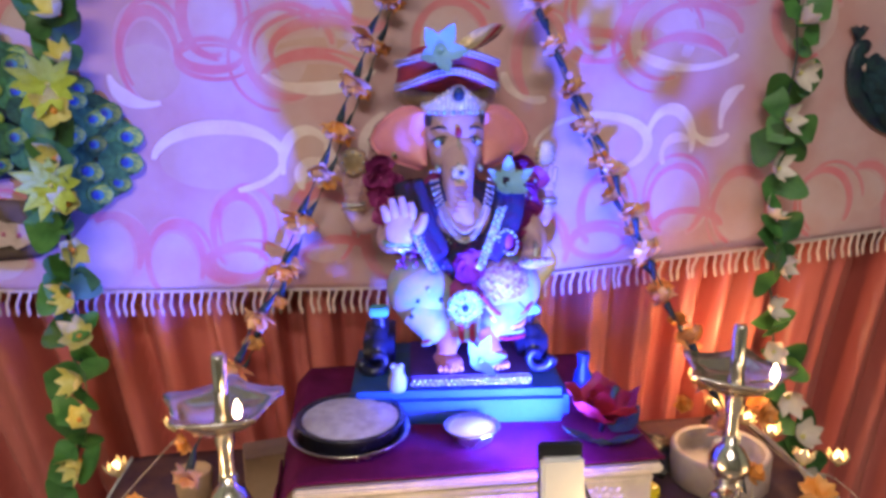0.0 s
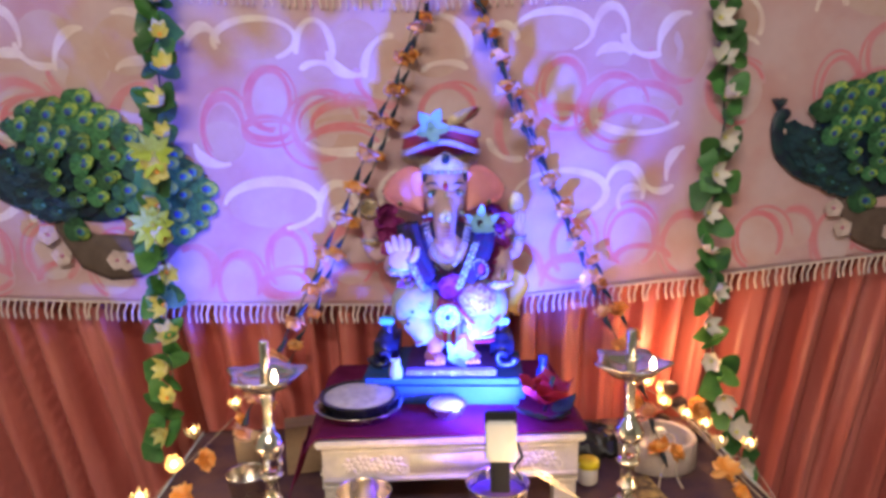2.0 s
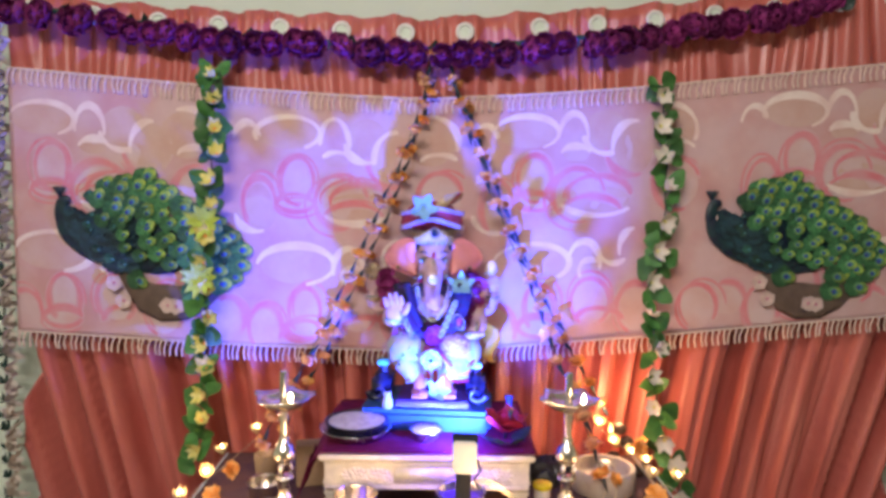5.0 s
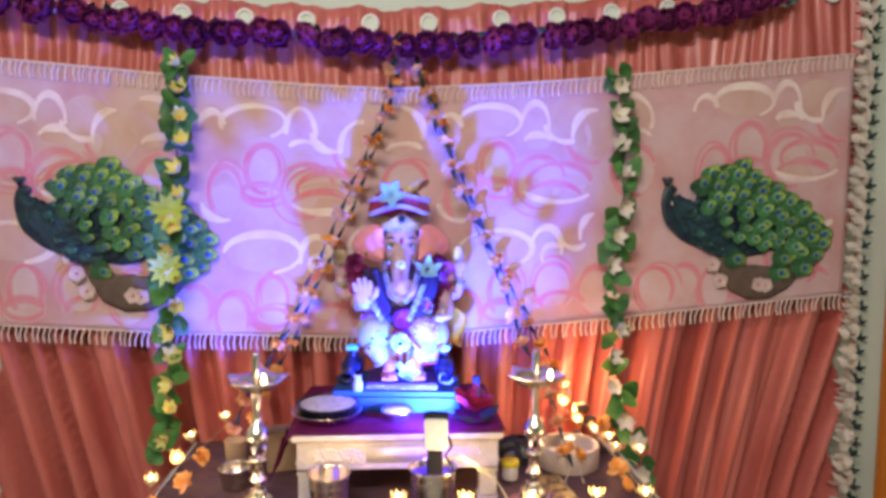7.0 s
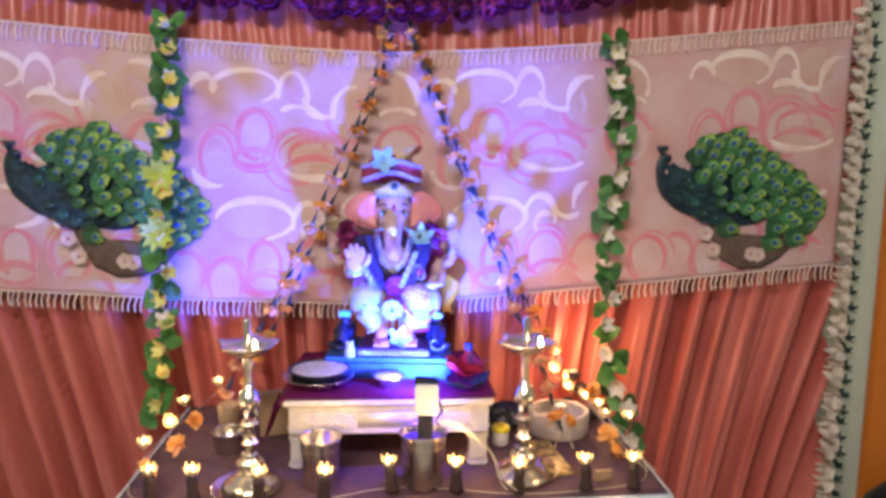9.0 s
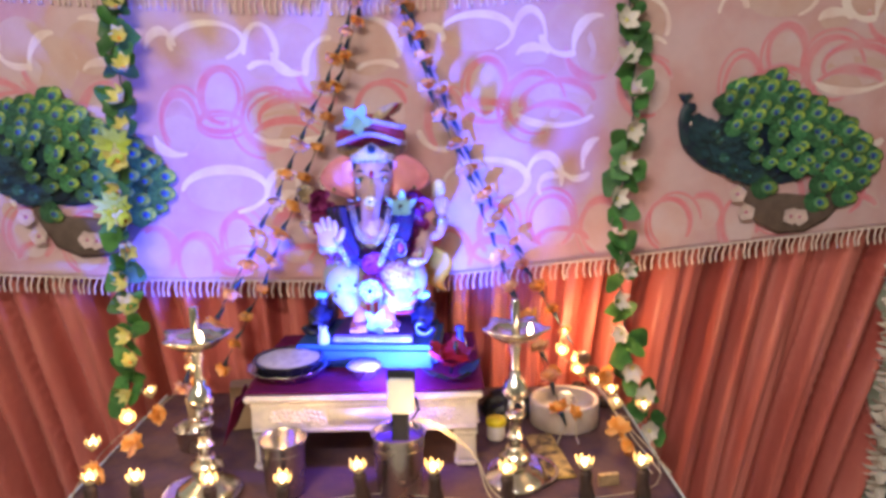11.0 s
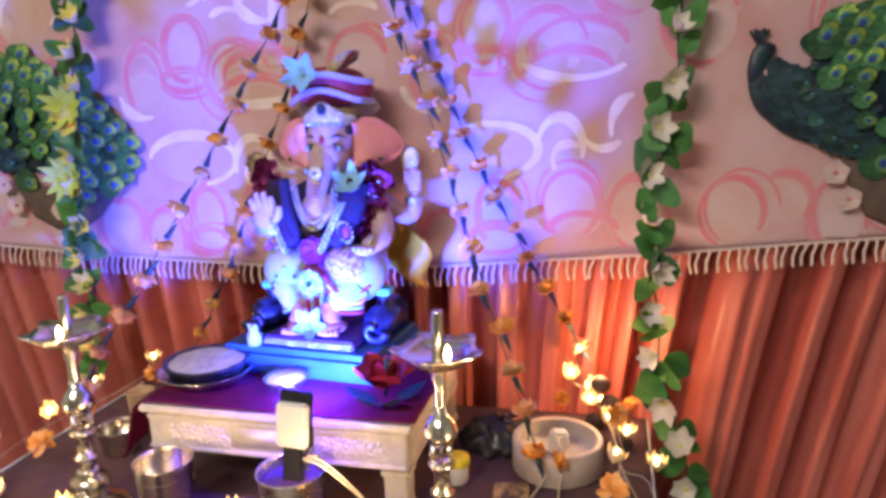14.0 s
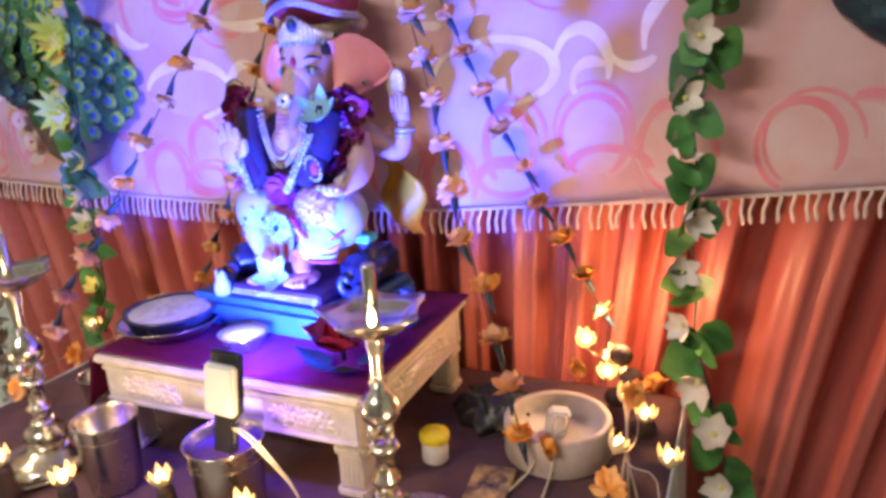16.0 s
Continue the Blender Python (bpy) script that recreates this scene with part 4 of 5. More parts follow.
EYE_B = mat("plume_blue", (0.03, 0.06, 0.28), 0.35, 0, 0.2, 90, random_tint=0.2)
BARB = mat("plume_pale_barb", (0.12, 0.30, 0.13), 0.5, 0, 0.25, 140, other=(0.05, 0.20, 0.09), random_tint=0.3)
EYE_T = mat("plume_teal", (0.05, 0.22, 0.26), 0.4, 0, 0.2, 90)
BODY = mat("deep_blue_green_body", (0.010, 0.014, 0.04), 0.35, 0, 0.35, 45, 0.8, 170, other=(0.010, 0.038, 0.045))
BARK = mat("brown_branch", (0.13, 0.085, 0.065), 0.7, 0, 0.2, 40, 0.4, 150)
BLOSSOM = mat("pale_pink_blossom", (0.66, 0.50, 0.46), 0.6, 0, 0.12, 60, 0.2, 200)


def plume_mesh():
    g = Geo()
    g.petal(0.080, 0.060, 0.02, 1.0, 0, pose(0, 0, 0), 10, 0.3, 0.05)
    g.ell((0.054, 0, 0.0010), (0.0245, 0.0215, 0.0010), 4, 18, 6)
    g.ell((0.057, 0, 0.0018), (0.0205, 0.0180, 0.0010), 1, 16, 6)
    g.ell((0.049, 0, 0.0026), (0.0120, 0.0110, 0.0009), 3, 14, 6)
    g.ell((0.046, 0, 0.0033), (0.0080, 0.0075, 0.0009), 2, 12, 6)
    return g.mesh("plume", [PLUME, EYE_Y, EYE_B, EYE_T, BARB])


PLUMES = plume_mesh()
INNER_M = mat("dark_plume", (0.010, 0.040, 0.030), 0.4, 0, 0.35, 80, 0.5, 300, other=(0.02, 0.09, 0.07), random_tint=0.5)
INNER = Geo().petal(0.050, 0.036, 0.05, 1.0, 0, pose(0, 0, 0), 6, 0.3, 0.15).ell((0.034, 0, 0.002), (0.008, 0.006, 0.0014), 1, 8, 5).mesh("plume", [INNER_M, EYE_T])


SCALE_M = mat("glittering_scale", (0.010, 0.016, 0.045), 0.35, 0.1, 0.4, 120, 0.6, 300, other=(0.012, 0.05, 0.055), random_tint=0.6)
SCALE = Geo().petal(0.034, 0.026, 0.05, 1.0, 0, pose(0, 0, 0), 5, 0.5, 0.12).mesh("scale", [SCALE_M])


def blossom_mesh():
    g = Geo()
    for k in range(5):
        g.petal(0.019, 0.021, 0.15, 1.0, 0, pose(0, 0, 0, 0, 0, 72 * k), 4, 0.4, 0.25)
    g.ell((0, 0, 0.002), (0.0035, 0.0035, 0.003), 1, 8, 5)
    return g.mesh("blossom", [BLOSSOM, BLOSSOM_PINK])


BLOSSOMS = blossom_mesh()
SPREAD = [(-38, 300), (-31, 430), (-23, 575), (-14, 650), (-4, 655), (17, 470), (27, 405), (45, 375), (59, 275), (80, 215)]


def ornament(x, z, stretch):
    s = 0.000714 * stretch
    y = cloth_y(x, z) - 0.006
    ob = thing("plume_ornament", "green and blue cut-out plume ornament with blossoms pinned on the cloth", "wall ornament", pose(x, y, z), "plume ornaments")

    def at(cx, cy, depth=0.0):
        return ((cx - 450) * s, -depth, (420 - cy) * s)
    body = Geo()
    for cx, cy, rx, ry, tilt in ((225, 465, 140, 78, 24), (330, 510, 150, 66, 14), (120, 405, 50, 88, -20), (86, 335, 24, 60, 8), (100, 300, 32, 22, -20)):
        body.ell(at(cx, cy, 0.004), (rx * s, 0.007, ry * s), 0, 22, 10, pose(0, 0, 0, 0, tilt, 0))
    body.ell(at(430, 470, 0.0), (190 * s, 0.004, 120 * s), 0, 22, 8, pose(0, 0, 0, 0, 14, 0))
    body.ell(at(360, 380, 0.0), (150 * s, 0.004, 130 * s), 0, 22, 8)
    for k in range(5):
        body.tube([at(85, 285, 0.004), at(62 + 12 * k, 245 - 4 * (k % 2), 0.006)], [0.0016, 0.0034], 5)
    part("body", body, BODY, ob, "dark blue-green glittering body")
    part("cheek", Geo().ell(at(125, 352, 0.010), (24 * s, 0.004, 14 * s), 0, 10, 6, pose(0, 0, 0, 0, -20, 0)), BLOSSOM, ob, "pale patch")
    ox, oy = 170, 450
    rows = []
    for ring in range(8):
        a = -38.0
        while a < 80:
            r = float(np.interp(a, [p[0] for p in SPREAD], [p[1] for p in SPREAD])) - 58 * ring - 12
            if r > 90:
                rows.append((ring, a + (4 if ring % 2 else 0), r))
            a += math.degrees(58 / max(r, 150))
    for ring, a, r in rows:
        q = radians(a)
        cx, cy = ox + (r - 55) * math.cos(q), oy - (r - 55) * math.sin(q)
        aim = 0.75 * a + 8 + rng.uniform(-11, 11)
        size = stretch * (0.92 - 0.05 * ring) * rng.uniform(0.85, 1.10)
        m = pose(*at(cx, cy, 0.009 + 0.0026 * ring + rng.uniform(0, 0.002)), 90, -aim, 0) @ Matrix.Diagonal((size, size, 1, 1))
        inner = (cx < 320 and cy > 400) or cx < 215
        part("plume", INNER if inner else PLUMES, PLUME, ob, "", m @ Matrix.Scale(0.8 if inner else 1.0, 4))
    for row in range(9):
        for col in range(11):
            u, v = (col + 0.5 * (row % 2)) / 10.5, row / 8
            cx = 108 + 250 * u
            low = 400 + 165 * math.sin(min(1, u * 1.25) * 1.57)
            high = 330 + 100 * u
            cy = high + (low - high) * (v * 0.88 + 0.06)
            part("scale", SCALE, BODY, ob, "", pose(*at(cx, cy, 0.010 + 0.0006 * (8 - row) + 0.0003 * (10 - col)), 90, 10 + 20 * v + rng.uniform(-12, 12), 0) @ Matrix.Scale(stretch * rng.uniform(0.85, 1.15), 4))
    branch = Geo()
    branch.tube([at(*p, 0.003) for p in ((322, 590), (365, 640), (420, 690), (490, 712), (570, 712), (645, 690), (715, 655))], [0.010, 0.024, 0.046, 0.056, 0.052, 0.038, 0.014], 12)
    branch.tube([at(*p, 0.006) for p in ((380, 600), (430, 640), (470, 690), (500, 720))], [0.002, 0.003, 0.003, 0.002], 6)
    branch.v = [(p[0], p[1] * 0.18, p[2]) for p in branch.v]
    part("branch", branch, BARK, ob, "brown branch")
    for cx, cy in ((300, 628), (338, 700), (515, 718), (548, 722)):
        part("blossom", BLOSSOMS, BLOSSOM, ob, "pale pink blossom", pose(*at(cx, cy, 0.014), 90, rng.uniform(0, 70), 0) @ Matrix.Scale(1.35 * stretch, 4))
    return ob


ornament(-0.648, 0.637, 1.0)
ornament(1.220, 0.655, 0.955)

# ---- foliage pieces ----


def leaf_mesh(name, material, length, width, curl):
    g = Geo()
    g.petal(length, width, curl, 1.0, 0, None, 7, 0.55, 0.22)
    g.tube([(0, 0, 0), (length * 0.5, 0, math.sin(curl * 0.5) * length * 0.5 - 0.001)], 0.0008, 4)
    return g.mesh(name, [material])


LEAVES = [leaf_mesh("leaf", LEAF, 0.052 * q, 0.060 * q, c) for q, c in ((1, 0.5), (1.1, -0.3), (0.9, 0.8), (1.05, 0.2))]
DARK_LEAVES = [leaf_mesh("leaf", LEAF_DARK, 0.05 * q, 0.028 * q, c) for q, c in ((1, 0.5), (1.1, -0.3))]


def star_flower(name, material, centre, petals, length, width, rise, curl):
    g = Geo()
    for k in range(petals):
        g.petal(length * (0.92 + 0.16 * ((k * 7) % 3) / 2), width, curl, 1.0, 0, pose(0, 0, 0.0, 0, 0, 360 * k / petals + 5 * (k % 2)) @ pose(0, 0, 0, 0, -rise, 0), 6, 0.3, 0.35)
    g.ell((0, 0, 0.004), (0.004, 0.004, 0.006), 1, 8, 5)
    return g.mesh(name, [material, centre])


LILIES = [star_flower("flower", LILY, MARIGOLD, 6, 0.034, 0.016, 38, 0.3), star_flower("flower", LILY, MARIGOLD, 6, 0.036, 0.015, 20, 0.5)]
PALES = [star_flower("flower", PALE_PETAL, LILY, 6, 0.036, 0.017, 30, 0.4), star_flower("flower", PALE_PETAL, LILY, 5, 0.034, 0.016, 10, 0.6)]
BIG_LIME = star_flower("flower", LIME, LILY, 10, 0.060, 0.019, 12, 0.35)


def garland(path, label, flower_meshes, flower_mat, every, side, count, bloom_below=None):
    pts = along(path, count)
    ob = thing("leaf_garland", label, "garland", Matrix.Translation(pts[0]), "leaf garlands")
    o = pts[0]
    part("stem", Geo().tube([p - o + Vector((0.004 * math.sin(i * 1.7), 0, 0)) for i, p in enumerate(pts)], 0.0022, 6), LEAF_DARK, ob)
    for i, p in enumerate(pts):
        q = p - o
        for s in (-1, 1):
            if rng.random() < 0.15:
                continue
            ang = (-90 + s * rng.uniform(25, 85)) if rng.random() < 0.7 else (90 - s * rng.uniform(20, 70))
            part("leaf", LEAVES[rng.randrange(4)], LEAF, ob, "", pose(q.x + s * 0.004, q.y - rng.uniform(0.002, 0.016), q.z, 90 + rng.uniform(-35, 35), -ang, rng.uniform(-40, 40)) @ Matrix.Scale(rng.uniform(0.7, 1.08), 4))
        if i % every == 1:
            mesh, material = flower_meshes[rng.randrange(2)], flower_mat
            if bloom_below is not None and p.z < bloom_below:
                mesh, material = PALES[rng.randrange(2)], PALE_PETAL
            part("flower", mesh, material, ob, "", pose(q.x + side * rng.uniform(0.0, 0.024), q.y - 0.022, q.z + 0.01, 90 + rng.uniform(-60, 20), rng.uniform(-40, 40), rng.uniform(-40, 40)) @ Matrix.Scale(rng.uniform(1.1, 1.4), 4))
    return ob


gl = garland([(-0.447, 1.255, 1.10), (-0.452, 1.235, 0.90), (-0.463, 1.215, 0.67), (-0.47, 1.195, 0.50), (-0.465, 1.190, 0.30), (-0.475, 1.185, 0.12), (-0.50, 1.18, 0.0)], "hanging garland of green leaves and yellow lily flowers", LILIES, LILY, 2, 1, 31)
for x, y, z in ((-0.468, 1.190, 0.675), (-0.472, 1.165, 0.520)):
    part("flower", BIG_LIME, LIME, gl, "large lime green flower", pose(x + 0.447, y - 1.255, z - 1.10, 90, rng.uniform(0, 40), 8))
garland([(0.80, 1.265, 1.075), (0.828, 1.262, 0.93), (0.832, 1.255, 0.72), (0.797, 1.230, 0.55), (0.800, 1.225, 0.38), (0.805, 1.215, 0.21), (0.83, 1.19, 0.06), (0.862, 1.17, -0.02), (0.875, 1.165, -0.10), (0.870, 1.16, -0.19)], "hanging garland of green leaves and pale lily flowers", PALES, PALE_PETAL, 2, -1, 30)


# ---- strands of orange blossoms ----
def blossom(name, material):
    """A ruffled carnation-like head, wider than tall, opening along +z."""
    g = Geo()
    for ring, n, r, rise in ((0, 11, 0.0165, 12), (1, 10, 0.0150, 32), (2, 7, 0.0115, 55)):
        for k in range(n):
            q = rng.uniform(0.85, 1.15)
            g.petal(r * q, 0.0085, rng.uniform(-0.3, 0.7), 0.80, 0, pose(0, 0, 0.0012 * ring, 0, 0, 360 * k / n + 13 * ring + rng.uniform(-8, 8)) @ pose(0, 0, 0, rng.uniform(-25, 25), -rise + rng.uniform(-9, 9), 0), 4, 0.5, rng.uniform(-0.5, 0.6))
    return g.mesh(name, [material])


BLOOMS = [blossom("blossom", MARIGOLD), blossom("blossom", ORANGE_LIT)]
CONE = Geo().lathe([(0.0, -0.002), (0.0075, 0.0), (0.007, 0.008), (0.0045, 0.024), (0.0012, 0.040), (0, 0.041)], 9).mesh("calyx", [BLUE_TIP])


def strand(path, count, cone_up, tint):
    pts = along(path, count)
    ob = thing("blossom_strand", "slanting strand of orange cloth blossoms with dark calyxes", "garland", Matrix.Translation(pts[0]), "blossom strands")
    o = pts[0]
    part("thread", Geo().tube([p - o for p in pts], 0.0012, 5), LEAF_DARK, ob)
    for i, p in enumerate(pts):
        d = (pts[max(i - 1, 0)] - pts[min(i + 1, count - 1)]).normalized()
        up = d if cone_up else -d
        rot = up.to_track_quat("Z", "X").to_matrix().to_4x4()
        q = p - o + Vector((rng.uniform(-0.008, 0.008), rng.uniform(-0.008, 0.004), 0))
        jit = pose(0, 0, 0, rng.uniform(-12, 12), rng.uniform(-12, 12), rng.uniform(0, 360))
        # tint: share of blossoms that take the paler, lit-looking orange
        k = 1 if rng.random() < tint else 0
        part("blossom", BLOOMS[k], (MARIGOLD, ORANGE_LIT)[k], ob, "", Matrix.Translation(q) @ rot @ pose(0, 0, 0, 180) @ jit @ Matrix.Scale(rng.uniform(1.4, 1.95), 4))
        part("calyx", CONE, BLUE_TIP, ob, "dark blue-green calyx", Matrix.Translation(q + up * 0.006) @ rot @ pose(0, 0, 0, rng.uniform(-16, 16), rng.uniform(-16, 16)) @ Matrix.Scale(0.82, 4))
    return ob


strand([(0.165, 1.262, 1.15), (0.10, 1.18, 0.90), (0.0, 1.083, 0.66), (-0.104, 0.97, 0.422), (-0.17, 0.92, 0.30), (-0.235, 0.87, 0.17)], 16, True, 0.7)
strand([(0.165, 1.270, 1.13), (0.115, 1.245, 0.90), (0.01, 1.245, 0.63), (-0.100, 1.255, 0.395), (-0.19, 1.245, 0.20), (-0.26, 1.23, 0.08)], 15, True, 0.1)
strand([(0.200, 1.262, 1.14), (0.26, 1.21, 0.94), (0.327, 1.165, 0.763), (0.369, 1.154, 0.644), (0.419, 1.097, 0.531), (0.485, 1.035, 0.36), (0.56, 0.97, 0.17), (0.60, 0.945, 0.06)], 17, False, 0.6)
strand([(0.205, 1.270, 1.12), (0.29, 1.25, 0.90), (0.38, 1.245, 0.68), (0.47, 1.245, 0.49), (0.57, 1.245, 0.30), (0.66, 1.235, 0.15)], 16, False, 0.3)

# ---- roses along the curtain head ----
def rose_mesh():
    g = Geo()
    for ring, n, r, rise in ((0, 7, 0.031, 12), (1, 6, 0.027, 40), (2, 5, 0.021, 65)):
        for k in range(n):
            g.petal(r, r * 1.05, 0.8, 1.0, 0, pose(0, 0, 0.003 * ring, 0, 0, 360 * k / n + 25 * ring) @ pose(0, 0, 0, 0, -rise, 0), 4, 0.6, 0.35)
    g.ell((0, 0, 0.010), (0.012, 0.012, 0.012), 0, 8, 6)
    return g.mesh("rose", [ROSE])


ROSES = rose_mesh()
ROSE_LINE = [(-1.06, 1.275), (-0.443, 1.196), (0.187, 1.163), (0.79, 1.227), (1.30, 1.318)]
roses = thing("rose_garland", "dark purple cloth rose garland swagged along the curtain head", "garland", pose(0, 0, 0))
part("cord", Geo().tube([(x, 1.285, curve(ROSE_LINE, x)) for x in np.linspace(-1.03, 1.29, 40)], 0.008, 6), LEAF_DARK, roses)
x = -1.02
while x < 1.28:
    z = curve(ROSE_LINE, x) - 0.024
    part("rose", ROSES, ROSE, roses, "", pose(x, 1.262, z, 90 + rng.uniform(-30, 40), rng.uniform(-180, 180), rng.uniform(-30, 30)) @ Matrix.Scale(rng.uniform(1.55, 2.0), 4))
    for k in range(1):
        part("leaf", DARK_LEAVES[k], LEAF_DARK, roses, "", pose(x + 0.036, 1.275, z + 0.01 * k, 90 + rng.uniform(-30, 30), rng.uniform(30, 150) * (1 if k else -1), 0))
    x += rng.uniform(0.052, 0.062)

# ---- white cloth flowers on the statue ----
CLOTH_PETAL = mat("white_cloth_petal", (0.26, 0.50, 0.68), 0.6, 0, 0.1, 50, 0.2, 200)
cf = Geo()
for k in range(5):
    cf.petal(0.050, 0.022, 0.45, 1.0, 0, pose(0, 0, 0, 0, 0, 72 * k + 18) @ pose(0, 0, 0, 0, -12, 0), 6, 0.3, 0.25)
cf.ell((0, 0, 0.003), (0.005, 0.005, 0.005), 0, 8, 5)
cf_mesh = cf.mesh("cloth_flower", [CLOTH_PETAL])
for (x, y, z), size, tilt, where in (((0.139, 1.104, 0.720), 1.0, -10, "the turban"), ((0.240, 1.062, 0.516), 0.95, -40, "the statue's shoulder"), ((0.178, 0.968, 0.264), 0.85, -45, "the statue's feet")):
    o = thing("cloth_flower", "pale turquoise five-petalled cloth flower pinned at " + where, "artificial flower", pose(x, y, z, 90 + tilt, rng.uniform(0, 30), 0), "cloth flowers")
    part("petals", cf_mesh, CLOTH_PETAL, o, "", Matrix.Scale(size, 4))
fig = Geo().lathe([(0, 0), (0.015, 0), (0.017, 0.010), (0.016, 0.024), (0.011, 0.032), (0.012, 0.038), (0.008, 0.046), (0, 0.048)], 14)
fig.ell((0.008, -0.004, 0.046), (0.004, 0.003, 0.006), 0, 8, 5).ell((-0.008, -0.004, 0.046), (0.004, 0.003, 0.006), 0, 8, 5)
tagged(part("figurine", fig, mat("grey_plaster", (0.34, 0.33, 0.36), 0.6, 0, 0.15, 60), None, "", pose(0.055, 0.985, BZ + 0.054) @ Matrix.Scale(0.85, 4)), "small pale plaster figurine on the blue base", "figurine")

# ---- things on the low table ----
dish = thing("steel_dish", "shallow steel dish with a curved rim", "dish", pose(-0.018, 0.930, ALTAR + 0.005))
part("bowl", Geo().lathe([(0, 0), (0.050, 0), (0.066, 0.006), (0.080, 0.020), (0.087, 0.024), (0.087, 0.026), (0.079, 0.0225), (0.064, 0.009), (0.05, 0.003), (0, 0.003)], 40), STEEL, dish)
pan = thing("covered_pan", "dark enamel pan filled to its rim with pale sweets", "pan", pose(-0.016, 0.932, ALTAR + 0.0085))
part("pan_body", Geo().lathe([(0, 0), (0.055, 0), (0.068, 0.012), (0.075, 0.034), (0.079, 0.036), (0.078, 0.039), (0.070, 0.037), (0.066, 0.03), (0, 0.028)], 40), DARK_METAL, pan, "dark enamel body")
cover = Geo().grid(lambda u, v: (0.0685 * v * math.cos(2 * math.pi * u), 0.0685 * v * math.sin(2 * math.pi * u), 0.036 + 0.006 * (1 - v ** 3) + 0.0015 * noise.noise((9 * v * math.cos(6.283 * u), 9 * v * math.sin(6.283 * u), 1))), 40, 12)
part("filling", cover, mat("pale_sweets", (0.60, 0.56, 0.54), 0.7, 0, 0.2, 55, 0.9, 120, other=(0.45, 0.40, 0.40)), pan, "pale lumpy sweets")
bowl = thing("small_bowl", "small steel bowl holding white rice", "bowl", pose(0.156, 0.905, ALTAR + 0.005))
part("shell", Geo().lathe([(0, 0), (0.018, 0), (0.030, 0.010), (0.038, 0.026), (0.041, 0.028), (0.039, 0.0295), (0.035, 0.025), (0, 0.022)], 32), STEEL, bowl)
part("filling", Geo().lathe([(0.0355, 0.0245), (0.025, 0.028), (0.012, 0.030), (0, 0.0305)], 24), WHITE_PLASTIC, bowl, "white rice")
red_fl = thing("red_flower", "large red cloth flower with dark leaves on the low table", "artificial flower", pose(0.345, 0.895, ALTAR + 0.006))
for k in range(9):
    g = Geo()
    g.petal(0.078 if k < 5 else 0.052, 0.056 if k < 5 else 0.042, 0.5, 1.0, 0, None, 9, 0.4, 0.25)
    g.v = [(p[0], p[1], p[2] + 0.006 * math.sin(p[0] * 95 + k) * math.sin(p[1] * 130 + 2 * k) - (1.6 * p[0] ** 2 if k < 5 else 0)) for p in g.v]
    part("petal", g, RED_PETAL, red_fl, "ruffled red petal", pose(0, 0, 0.028, 0, 0, 72 * k + (20 if k > 4 else 0)) @ pose(0, 0, 0, rng.uniform(-15, 15), -16 if k < 5 else -44, 0))
part("stamen", Geo().tube([(0, 0, 0.01), (0.004, -0.01, 0.05), (0.012, -0.02, 0.085)], [0.004, 0.003, 0.005], 7), LEAF_DARK, red_fl, "dark stamen")
for a in (-110, -60, 200, 20):
    part("leaf", DARK_LEAVES[0], LEAF_DARK, red_fl, "", pose(0.02 * math.cos(radians(a)), 0.02 * math.sin(radians(a)), 0.004, 0, -2, a) @ Matrix.Scale(1.2, 4))
vase = thing("small_vase", "small deep blue pot beside the statue's base", "vase", pose(0.372, 1.06, ALTAR + 0.005))
part("pot", Geo().lathe([(0, 0), (0.012, 0), (0.018, 0.012), (0.015, 0.030), (0.008, 0.045), (0.012, 0.066), (0.009, 0.066), (0.005, 0.045), (0, 0.04)], 16), mat("deep_blue_glaze", (0.02, 0.05, 0.30), 0.25, 0, 0.2, 40), vase)


